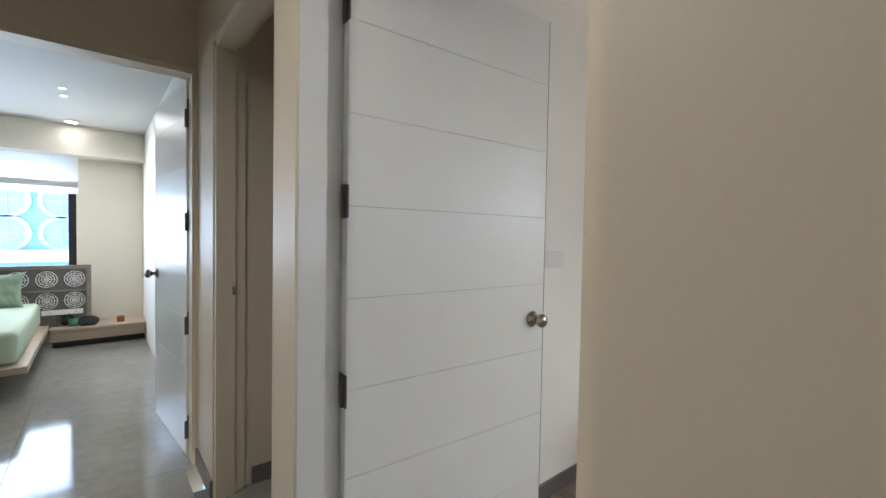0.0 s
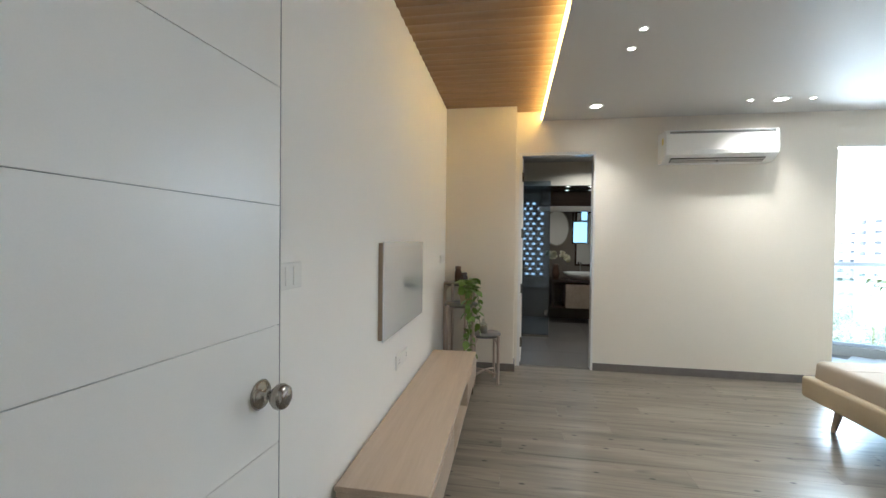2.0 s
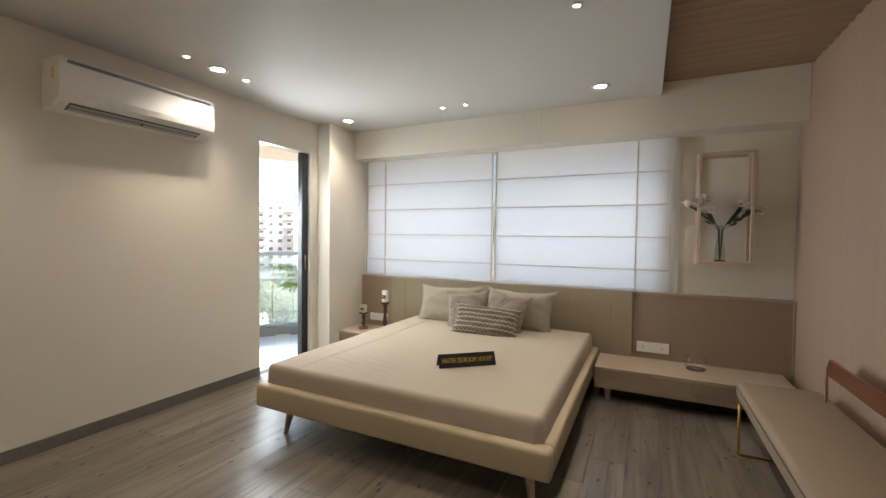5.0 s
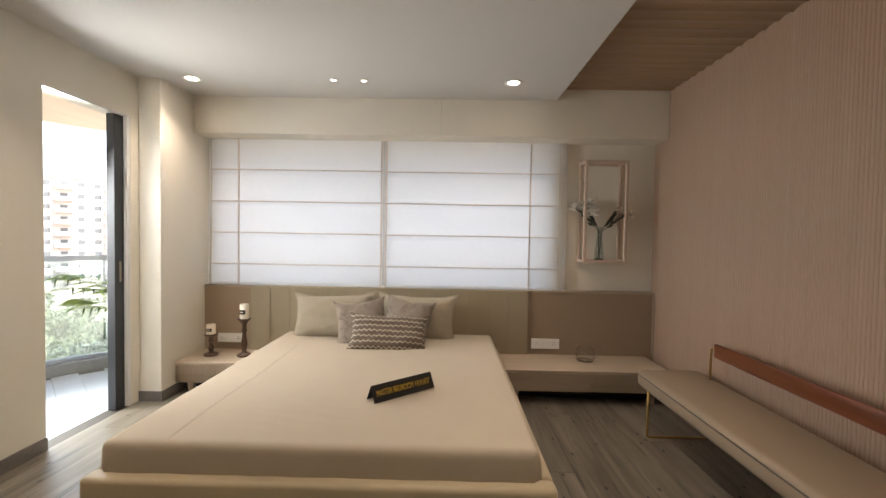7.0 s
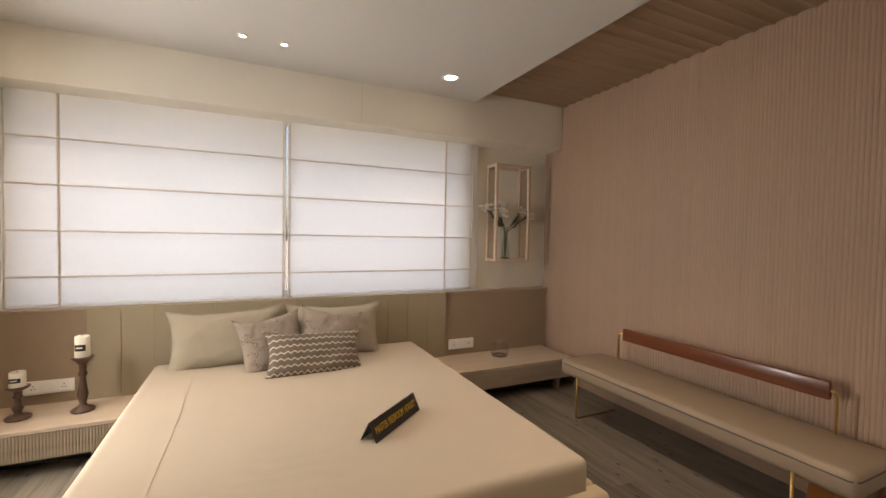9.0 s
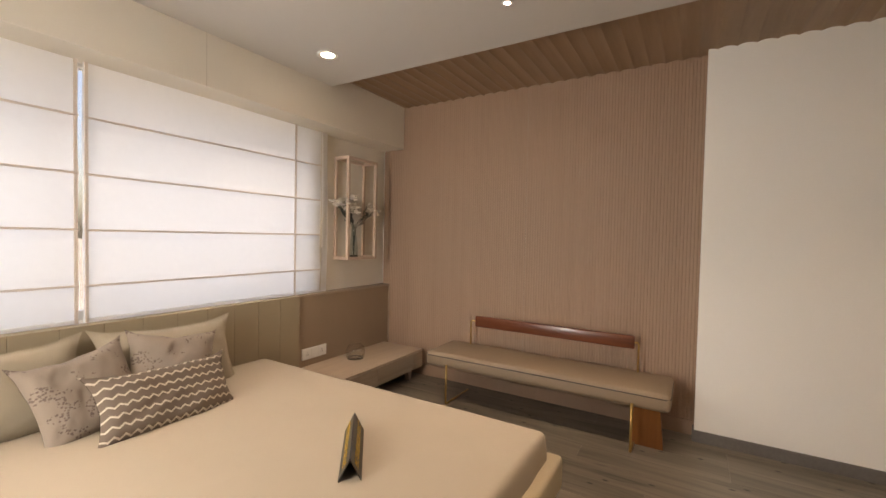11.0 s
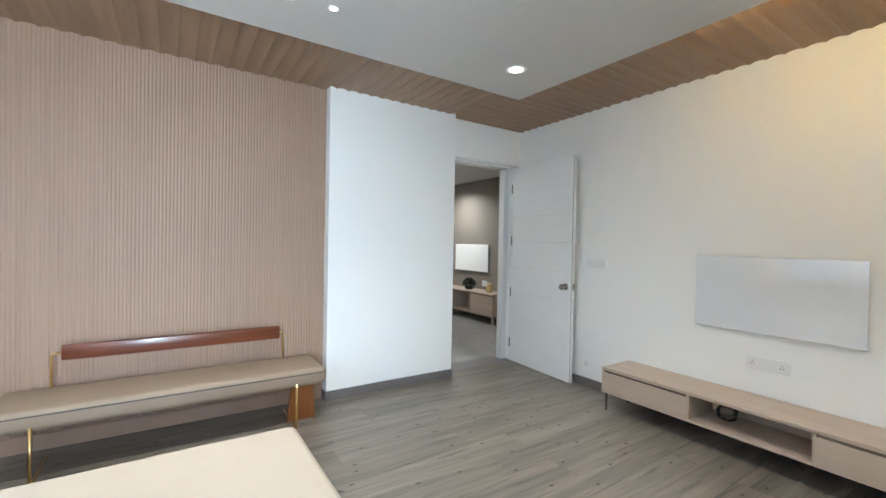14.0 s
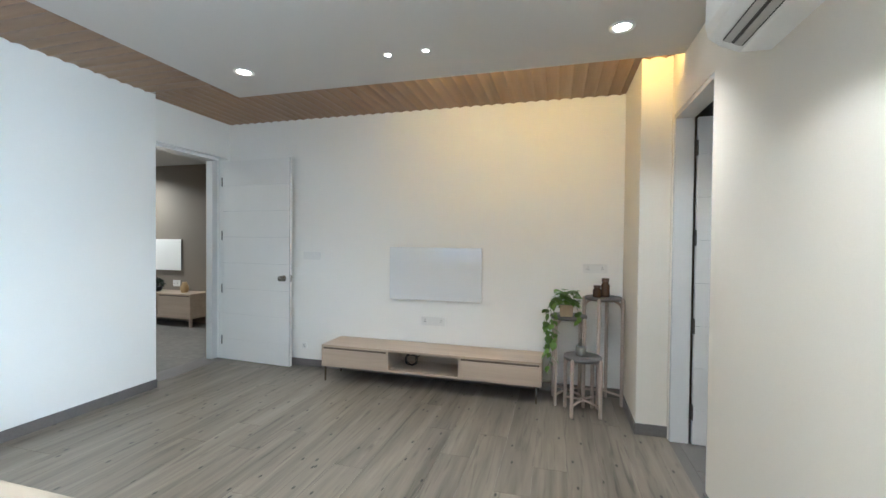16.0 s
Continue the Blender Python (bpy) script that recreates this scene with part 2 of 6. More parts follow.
def box(x0, x1, y0, y1, z0, z1, bevel=0.0, segments=2, m=None):
    bm = bmesh.new()
    add_box(bm, x0, x1, y0, y1, z0, z1)
    if bevel:
        bmesh.ops.bevel(bm, geom=list(bm.edges), offset=bevel, segments=segments, profile=0.5, affect="EDGES")
    if m is not None:
        bmesh.ops.transform(bm, matrix=m, verts=bm.verts)
    return bm


def boxes(*rows):
    bm = bmesh.new()
    for r in rows:
        add_box(bm, *r)
    return bm


def lathe(profile, segments=28, m=None):
    """Turns (radius, height) pairs about the z axis."""
    bm = bmesh.new()
    rings = []
    for r, z in profile:
        if r < 1e-5:
            rings.append([bm.verts.new((0, 0, z))])
        else:
            rings.append([bm.verts.new((r * math.cos(2 * math.pi * i / segments), r * math.sin(2 * math.pi * i / segments), z)) for i in range(segments)])
    for a, b in zip(rings, rings[1:]):
        for i in range(segments):
            j = (i + 1) % segments
            q = [a[i % len(a)], a[j % len(a)], b[j % len(b)], b[i % len(b)]]
            q = list(dict.fromkeys(q))
            if len(q) > 2:
                bm.faces.new(q)
    bmesh.ops.recalc_face_normals(bm, faces=bm.faces)
    if m is not None:
        bmesh.ops.transform(bm, matrix=m, verts=bm.verts)
    return bm


def tube(points, radius, segments=8, bm=None, taper=1.0):
    """A round bar along a line of points."""
    bm = bm or bmesh.new()
    pts = [Vector(p) for p in points]
    rings = []
    for i, p in enumerate(pts):
        d = (pts[min(i + 1, len(pts) - 1)] - pts[max(i - 1, 0)]).normalized()
        u = d.orthogonal().normalized() if i == 0 else (rings_u - d * rings_u.dot(d)).normalized()
        rings_u = u
        w = d.cross(u)
        r = radius * (1 + (taper - 1) * i / max(1, len(pts) - 1))
        rings.append([bm.verts.new(p + r * (math.cos(2 * math.pi * k / segments) * u + math.sin(2 * math.pi * k / segments) * w)) for k in range(segments)])
    for a, b in zip(rings, rings[1:]):
        for k in range(segments):
            bm.faces.new((a[k], a[(k + 1) % segments], b[(k + 1) % segments], b[k]))
    bm.faces.new(rings[0][::-1])
    bm.faces.new(rings[-1])
    return bm


def mesh_of(name, bm, material, smooth=False):
    bmesh.ops.recalc_face_normals(bm, faces=bm.faces)
    me = bpy.data.meshes.new(name)
    bm.to_mesh(me)
    bm.free()
    me.materials.append(material)
    if smooth:
        me.shade_smooth()
    return me


def part(name, bm, material, parent, label="", smooth=False):
    """One mesh object under a thing or a part, in the thing's own coordinates."""
    ob = new(name, mesh_of(name, bm, material, smooth))
    ob.parent = parent
    return tagged(ob, label)


def thing(name, m, label, category, group=""):
    """An empty at the base of a thing."""
    ob = new(name)
    ob.empty_display_size = 0.1
    ob.matrix_world = m if isinstance(m, Matrix) else pose(*m)
    return tagged(ob, label, category, group)


def structure(name, bm, material, label, category, smooth=False):
    return tagged(new(name, mesh_of(name, bm, material, smooth)), label, category, kind="structure")


# ---- the bedroom's shell ----
XW, XE, YN, YS = 0.46, 4.738, 1.104, -3.90     # west, east, north and south faces
XP = 0.474                                     # face of the fluted panel
ZC, ZW, DOOR_H = 2.502, 2.586, 2.186           # white ceiling, timber ceiling, door heads

structure("subfloor", box(0.30, XE + 0.12, -4.1, YN + 0.05, -0.20, -0.012), SEAM, "dark screed below the floorboards", "floor")
structure("wall_north", boxes((0.257, 4.86, YN, 1.18, -0.2, 2.75)), WHITE_WALL, "white painted wall behind the television panel", "wall")
# east wall with the bathroom and balcony openings
structure("wall_east", boxes((XE, XE + 0.12, 0.378, YN, -0.2, 2.75), (XE, XE + 0.12, -2.469, -0.37, -0.2, 2.75),
                             (XE, XE + 0.12, -0.37, 0.378, DOOR_H, 2.75), (XE, XE + 0.12, -3.145, -2.469, DOOR_H, 2.75),
                             (XE, XE + 0.12, -4.1, -3.145, -0.2, 2.75)), WALL, "cream painted wall with two openings", "wall")
structure("wall_pier", box(4.54, XE, 0.412, YN, 0.0, 2.75, 0.004), WALL, "cream plastered pier beside the bathroom door", "pillar")
structure("column", box(4.566, XE, -4.0, -3.225, 0.0, 2.75, 0.008), WALL, "cream plastered column beside the balcony door", "pillar")
# west wall: door head, return and the wall behind the panel
structure("wall_west", boxes((0.198, XW, -4.1, 0.095, -0.2, 2.75), (0.198, XW, 0.095, 1.0, DOOR_H + 0.03, 2.75), (0.257, XW, 1.0, YN, DOOR_H + 0.03, 2.75), (0.257, 0.336, 1.066, YN, -0.2, DOOR_H + 0.03), (0.336, XW, 1.092, YN, -0.2, DOOR_H + 0.03)),
          WHITE_WALL, "white painted wall with the entrance door", "wall")
structure("white_pier", box(XW, 0.566, -1.118, 0.143, 0.0, 2.70, 0.003), WHITE_WALL, "smooth white boxed-out pier between panel and door", "pillar")
# south wall with the wide window
structure("wall_south", boxes((0.24, XE, YS - 0.25, YS, -0.2, 0.84), (0.24, 1.40, YS - 0.25, YS, 0.84, 2.75), (4.52, XE, YS - 0.25, YS, 0.84, 2.75),
                              (1.40, 4.52, YS - 0.25, YS, 2.25, 2.75)), WALL, "cream painted window wall", "wall")
structure("beam", box(XP + 0.001, 4.566, -3.91, -3.646, 2.19, 2.70, 0.003), WALL, "cream boxed pelmet beam above the blinds", "beam")
structure("pelmet_joint", box(2.42, 2.4212, -3.6475, -3.6452, 2.19, 2.50), TAUPE_LAM, "fine vertical joint in the pelmet", "trim")
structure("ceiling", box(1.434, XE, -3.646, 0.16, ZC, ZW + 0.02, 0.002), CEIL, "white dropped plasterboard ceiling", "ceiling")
structure("roof_slab", box(-5.2, 8.4, -4.2, 7.2, 2.75, 2.95), WALL, "concrete slab above the rooms", "ceiling")

# timber ceiling: a ridged border of boards laid across both strips
bm = bmesh.new()
RIDGE = 0.10


def ridge_strip(bm, along, start, end, lo, hi):
    n = int(round((end - start) / RIDGE))
    step = (end - start) / n
    for i in range(n):
        row = []
        for k in range(7):
            s = start + step * (i + k / 6)
            z = ZW + 0.012 * abs(math.cos(math.pi * k / 6)) ** 0.8
            row.append([bm.verts.new((s, w, z) if along == "x" else (w, s, z)) for w in (lo, hi)])
        for a, b in zip(row, row[1:]):
            bm.faces.new((a[0], a[1], b[1], b[0]))


ridge_strip(bm, "x", XW, XE, 0.10, YN)
add_box(bm, XW, XE, -3.646, YN, ZW + 0.03, ZW + 0.06)
structure("timber_ceiling", bm, SLAT_WOOD, "ridged brown timber ceiling along the white wall", "ceiling")
bm = bmesh.new()
ridge_strip(bm, "y", -3.646, 0.10, XW, 1.50)
structure("timber_ceiling", bm, SLAT_WOOD_ACROSS, "ridged brown timber ceiling along the fluted panel", "ceiling")

# warm light strip along the edge of the dropped ceiling
LED = glow("warm_led", (1.0, 0.62, 0.17), 2.8)
strip = thing("led_strip", (2.7, 0.16, ZC, 0, 0, 0), "glowing warm yellow light strip along the ceiling edge", "light strip")
part("led", box(0.0, 2.03, 0.001, 0.012, 0.015, 0.05), LED, strip)


structure("hall_lining", boxes((0.190, 0.198, -2.1, 0.095, 0.0, 2.51), (0.190, 0.198, 0.095, 1.0, DOOR_H + 0.03, 2.51), (0.249, 0.257, 1.0, 1.18, 0.0, 2.51), (0.198, 0.28, 0.095, 0.101, 0.0, DOOR_H + 0.03), (0.28, 0.30, 0.095, 0.166, 0.0, DOOR_H + 0.03)), HALL_PAINT, "beige textured hall side of the entrance wall", "wall")

# ---- skirting ----
def skirting(rows, label):
    structure("baseboard", boxes(*rows), BASE_GREY, label, "baseboard")


skirting([(0.466, 4.54, YN - 0.012, YN, 0, 0.075)], "grey tile skirting along the white wall")
skirting([(XE - 0.012, XE, -2.469, -0.37, 0, 0.075)], "grey tile skirting along the cream wall")
skirting([(4.528, 4.54, 0.40, YN - 0.012, 0, 0.075), (4.54, XE, 0.40, 0.412, 0, 0.075)], "grey tile skirting round the pier")
skirting([(0.566, 0.578, -1.118, 0.143, 0, 0.075), (0.48, 0.578, -1.13, -1.118, 0, 0.075)], "grey tile skirting along the white pier")
skirting([(4.566, XE, -3.225, -3.213, 0, 0.075), (4.554, 4.566, -3.88, -3.213, 0, 0.075)], "grey tile skirting round the column")

# ---- fluted panel ----
panel = structure("fluted_wall_panel", box(XW, XP - 0.008, -3.89, -1.118, 0.0, 2.66), FLUTE, "pinkish brown fluted timber wall panel", "wall panel")
structure("panel_skirting", box(XP - 0.004, XP + 0.006, -3.89, -1.131, 0.0, 0.10), FLUTE, "flat brown skirting board below the fluted panel", "baseboard")
structure("panel_joint", box(XP - 0.006, XP + 0.0002, -2.3690, -2.3665, 0.104, 2.586), TAUPE_LAM, "dark vertical joint between two fluted boards", "trim")
PITCH = 0.0215
bm = bmesh.new()
prof = [(0.0100, 0.0), (0.0100, 0.0025), (0.0120, 0.0042), (0.0133, 0.0078), (0.0137, 0.0120), (0.0133, 0.0162), (0.0120, 0.0198), (0.0100, 0.0215)]
lo = [bm.verts.new((XP - 0.014 + a, b, 0.104)) for a, b in prof]
hi = [bm.verts.new((XP - 0.014 + a, b, 2.66)) for a, b in prof]
for i in range(len(prof) - 1):
    bm.faces.new((lo[i], lo[i + 1], hi[i + 1], hi[i]))
SLAT = mesh_of("slat", bm, FLUTE, True)
for i in range(int((3.88 - 1.12) / PITCH)):
    slat = new("slat", SLAT)
    slat.parent = panel
    slat.location = (0, -3.885 + i * PITCH, 0)


# ---- doors ----
def hinge(parent, x, y, z, turn=0):
    bm = box(-0.026, 0.026, -0.002, 0.002, -0.05, 0.05)
    tmp = tube([(0, -0.004, -0.052), (0, -0.004, 0.052)], 0.006, 8, bm)
    for k in (-0.033, 0, 0.033):
        for s in (-0.015, 0.015):
            add_box(tmp, s - 0.004, s + 0.004, -0.0035, 0.0, k - 0.004, k + 0.004)
    ob = part("hinge", tmp, HINGE, parent, "aged metal butt hinge")
    ob.matrix_local = pose(x, y, z, 0, 0, turn)
    return ob


def knob(parent, x, z, side, y):
    """A round door knob; side -1 or 1: the way it points along y."""
    prof = [(0, 0), (0.032, 0), (0.034, 0.004), (0.028, 0.010), (0.013, 0.014), (0.011, 0.030), (0.018, 0.036), (0.027, 0.046), (0.029, 0.056), (0.025, 0.066), (0.015, 0.072), (0, 0.073)]
    ob = part("door_knob", lathe(prof, 24), STEEL, parent, "round brushed steel knob", True)
    ob.matrix_local = pose(x, y, z, -90 * side, 0, 0)
    return ob


def door_leaf(name, m, width, height, thick, material, grooves, label, knob_z=0.92):
    """A leaf from its hinge edge at the origin along +x; its grooved face looks along -y."""
    leaf = tagged(thing(name, m, label, "door"), kind="structure")
    part("core", box(0.0, width, 0.006, thick, 0, height, 0.001), DOOR_WHITE, leaf)
    edges = [0.0] + grooves + [height]
    for a, b in zip(edges, edges[1:]):
        part("panel", box(0.001, width - 0.001, 0.0, 0.0075, a + 0.0008, b - 0.0008, 0.0005, 1), material, leaf)
    # grey sheet behind the joints paints the shade inside the grooves
    part("groove", box(0.002, width - 0.002, 0.004, 0.006, 0.01, height - 0.01), GROOVE, leaf, "grey backing sheet, groove shade put into its colour")
    # grey strip colours in the shade on the leaf's bevelled free edge
    part("edge_shade", box(width - 0.0045, width - 0.001, -0.0006, 0.003, 0, height), PLASTIC_GREY, leaf, "thin grey strip, shade of the bevelled edge put into colour")
    knob(leaf, width - 0.075, knob_z, -1, 0)
    knob(leaf, width - 0.075, knob_z, 1, thick)
    part("latch_plate", box(width, width + 0.002, 0.010, thick - 0.008, knob_z - 0.035, knob_z + 0.035), STEEL, leaf, "steel latch plate")
    for z in (0.21, 0.78, 1.36, 1.95):
        hinge(leaf, -0.001, 0.016, z, -90)
    return leaf


GROOVES = [0.225, 0.505, 0.781, 1.063, 1.347, 1.627, 1.907]
door_leaf("door_1", pose(0.424, 1.048, 0.006, 0, 0, -3.6), 0.905, 2.176, 0.036, DOOR_WHITE, GROOVES, "open white grooved flush door with steel knob")
structure("door_frame_1", boxes((0.257, 0.336, 0.998, 1.066, 0, DOOR_H + 0.03), (0.30, 0.40, 0.095, 0.160, 0, DOOR_H + 0.03), (0.257, 0.40, 0.166, 0.998, DOOR_H, DOOR_H + 0.03)), GLOSS_WHITE, "glossy white door frame", "door frame")
structure("threshold_1", box(0.198, 0.46, 0.095, 1.066, -0.012, 0.0015), BASE_GREY, "grey stone door threshold", "threshold")
# bathroom door
door_leaf("door_2", pose(XE + 0.134, 0.335, 0.006, 0, 0, -2), 0.70, 2.15, 0.036, DOOR_WHITE, GROOVES, "open white grooved bathroom door", 0.95)
structure("door_frame_2", boxes((XE + 0.004, XE + 0.116, 0.350, 0.378, 0, DOOR_H), (XE + 0.004, XE + 0.116, -0.37, -0.350, 0, DOOR_H), (XE + 0.004, XE + 0.116, -0.350, 0.350, DOOR_H - 0.03, DOOR_H)),
          GLOSS_WHITE, "glossy white bathroom door frame", "door frame")
# balcony door
structure("door_frame_3", boxes((XE + 0.004, XE + 0.125, -3.145, -3.115, 0, DOOR_H), (XE + 0.004, XE + 0.125, -2.475, -2.469, 0, DOOR_H), (XE + 0.004, XE + 0.125, -3.115, -2.475, DOOR_H - 0.012, DOOR_H)),
          GLOSS_WHITE, "white lined balcony door reveal", "door frame")
slider = tagged(thing("door_3", (XE + 0.06, -3.115, 0.0, 0, 0, 0), "black framed sliding balcony door pushed open", "door"), kind="structure")
part("door_stile", box(-0.03, 0.03, 0.0, 0.085, 0.0, DOOR_H - 0.012, 0.003), BLACK_FRAME, slider)
part("door_pull", box(-0.034, -0.030, 0.03, 0.05, 0.95, 1.10), STEEL, slider)

# ---- window behind the blinds ----
win = tagged(thing("window_1", (1.40, YS - 0.14, 0.84, 0, 0, 0), "wide dark framed window behind the blinds", "window"), kind="structure")
part("window_frame", boxes((0, 3.12, -0.03, 0.03, 0, 0.05), (0, 3.12, -0.03, 0.03, 1.36, 1.41), (0, 0.05, -0.03, 0.03, 0.05, 1.36), (3.07, 3.12, -0.03, 0.03, 0.05, 1.36),
                           (1.535, 1.585, -0.03, 0.03, 0.05, 1.36)), GLOSS_WHITE, win)
for a in (0.05, 1.585):
    part("pane", box(a, a + 1.485, -0.004, 0.004, 0.05, 1.36), TINTED, win)

# roman blinds
BLIND = blind_cloth("linen_blind", (0.89, 0.885, 0.875), 0.62)
BLIND_SEAM = blind_cloth("linen_seam", (0.80, 0.72, 0.65), 0.36)


def roman_blind(x0, x1, seams, label, lift=0.0):
    b = thing("roman_blind", (x0, -3.868, 0.846, 0, 0, 0), label, "blind", "roman blinds over the bed")
    w, h = x1 - x0, 1.40
    folds = [f + lift for f in (0.194, 0.484, 0.772, 1.062)]
    bm = bmesh.new()
    rows = []
    nz, nx = 56, 24
    for j in range(nz + 1):
        z = h * j / nz
        f = sum(math.exp(-((z - q) / 0.018) ** 2) for q in folds)
        bow = 0.006 * math.sin(z * 11) + 0.010 * f
        rows.append([bm.verts.new((w * i / nx, bow + 0.003 * math.sin(9 * i / nx + 2 * z), z)) for i in range(nx + 1)])
    for a, c in zip(rows, rows[1:]):
        for i in range(nx):
            bm.faces.new((a[i], a[i + 1], c[i + 1], c[i]))
    part("cloth", bm, BLIND, b, smooth=True)
    for q in folds:
        part("rod_pocket", box(0, w, 0.012, 0.020, q - 0.006, q + 0.006, 0.003, 1), BLIND_SEAM, b, "folded linen rod pocket")
    for s in seams:
        part("seam", box(s - 0.007, s + 0.007, 0.008, 0.016, 0.0, h), BLIND_SEAM, b, "stitched vertical linen seam")
    part("bottom_bar", box(0, w, 0.004, 0.013, 0.0, 0.022, 0.003, 1), BLIND, b)
    part("head_rail", box(0, w, -0.02, 0.015, h - 0.03, h + 0.02, 0.003, 1), PLASTIC, b)
    return b


wall_blind = roman_blind(1.338, 2.930, [0.263, 1.580], "cream linen roman blind lowered over the window")
column_blind = roman_blind(2.950, 4.540, [0.012, 1.333], "cream linen roman blind lowered beside the column", 0.002)

bm = bmesh.new()
wall_blind_edge = bmesh.new()
rows = []
for j in range(29):
    z = 1.395 * j / 28
    rows.append([wall_blind_edge.verts.new((-0.066 + 0.013 * k - 0.006 * math.sin(2.2 * z), 0.010 + 0.005 * math.sin(2.6 * k + 4 * z), z)) for k in range(6)])
for a, b in zip(rows, rows[1:]):
    for k in range(5):
        wall_blind_edge.faces.new((a[k], a[k + 1], b[k + 1], b[k]))
LINING = blind_cloth("bright_lining", (0.93, 0.93, 0.93), 0.75)
part("side_edge", wall_blind_edge, LINING, wall_blind, "sheer white lining showing at the side", smooth=True)
rows = []
for j in range(29):
    z = 1.395 * j / 28
    flare = 0.022 * max(0.0, 1 - z / 0.30) ** 1.6
    rows.append([bm.verts.new((1.596 + k * 0.008 + flare - 0.004, 0.016 + 0.006 * math.sin(3 * k + 5 * z), z)) for k in range(3)])
for a, b in zip(rows, rows[1:]):
    for k in range(2):
        bm.faces.new((a[k], a[k + 1], b[k + 1], b[k]))
part("side_edge", bm, LINING, column_blind, "bright white lining flaring out at the side", smooth=True)
cord = thing("pull_cord", (1.352, -3.838, 1.22, 0, 0, 0), "thin white looped blind cord beside the blind", "blind cord")
loop = [(0.012 * math.cos(a), 0, 0.012 + 0.012 * math.sin(a)) for a in [math.pi + 0.4 * i for i in range(9)]]
part("cord", tube([(-0.012, 0, 0.97), (-0.015, 0.004, 0.5), *loop, (0.010, 0.003, 0.5), (0.012, 0, 0.97)], 0.0022, 6), PLASTIC, cord)

# ---- lamps in the ceiling ----
LAMP_FACE = glow("lamp_face", (1.0, 0.93, 0.82), 6.0)


def downlight(x, y, z, r, group):
    d = thing("downlight", (x, y, z, 0, 0, 0), "round recessed white ceiling downlight, lit", "ceiling light", group)
    part("trim_ring", lathe([(r * 0.8, 0.0), (r * 1.25, -0.002), (r * 1.25, -0.006), (r * 0.82, -0.007), (r * 0.8, 0.0)], 24), PLASTIC, d, smooth=True)
    part("lamp", lathe([(0, -0.003), (r * 0.8, -0.003)], 24), LAMP_FACE, d, "glowing lamp face")


for x, y in BIG_SPOTS:
    downlight(x, y, ZC, 0.055, "large ceiling downlights")
for x, y in SMALL_SPOTS:
    downlight(x, y, ZC, 0.022, "small ceiling spotlights")


# ---- hall, living room and second bedroom ----
TILE = mat("polished_grey_tile", (0.30, 0.285, 0.26), 0.09, vary=0.16, scale=2.2, grain=14, bump=0.0)
TILE_JOINT = mat("tile_joint", (0.16, 0.15, 0.14), 0.7)
BLUE_PAINT = mat("blue_facade_paint", (0.16, 0.36, 0.72), 0.7, vary=0.05, scale=0.5)
CONCRETE_WHITE = mat("white_facade", (0.46, 0.44, 0.43), 0.8, vary=0.06, scale=0.2, grain=2)
WINDOW_DARK = mat("dark_window_glass", (0.10, 0.12, 0.15), 0.15)

tiles = structure("floor_living", boxes((-3.8, 0.198, -2.1, 2.47, -0.2, -0.008), (-3.8, 0.29, 2.47, 6.4, -0.2, -0.008), (0.198, 2.0, 1.18, 2.2, -0.2, -0.008)), TILE_JOINT,
                  "glossy grey marble-look tile floor", "floor")
for x0, x1, y0, y1 in ((-3.8, 0.198, -2.1, 2.47), (-3.8, 0.29, 2.47, 6.4), (0.198, 1.4, 1.18, 2.1)):
    nx, ny = max(1, round((x1 - x0) / 0.8)), max(1, round((y1 - y0) / 0.8))
    w, d = (x1 - x0) / nx, (y1 - y0) / ny
    me = mesh_of("tile", box(0.001, w - 0.001, 0.001, d - 0.001, -0.006, 0, 0.0008, 1), TILE)
    for i in range(nx):
        for j in range(ny):
            t = new("tile", me)
            t.parent = tiles
            t.location = (x0 + i * w, y0 + j * d, 0)

structure("wall_hall_east", boxes((0.262, 0.39, 2.085, 2.47, 0, 2.75), (0.262, 0.39, 1.18, 2.085, 2.15, 2.75)), HALL_PAINT, "cream hall wall with a door opening", "wall")
structure("wall_store", boxes((0.39, 2.0, 2.095, 2.2, 0, 2.75), (1.9, 2.0, 1.18, 2.095, 0, 2.75)), HALL_PAINT, "plain cream wall inside the side room", "wall")
structure("door_frame_4", boxes((0.268, 0.352, 2.050, 2.085, 0, 2.12), (0.352, 0.40, 2.070, 2.085, 0, 2.15), (0.268, 0.352, 1.18, 2.05, 2.12, 2.15)), HALL_PAINT,
          "cream painted side room door frame", "door frame")
strike = thing("strike_plate", (0.350, 2.051, 0.99, 0, 0, 0), "small steel latch keep on the door frame", "latch")
part("plate", box(-0.012, 0.004, -0.004, 0.0, -0.02, 0.02, 0.001, 1), STEEL, strike)
skirting([(0.44, 1.9, 2.083, 2.095, 0, 0.085), (0.250, 0.262, 2.085, 2.47, 0, 0.085)], "grey tile skirting in the hall")

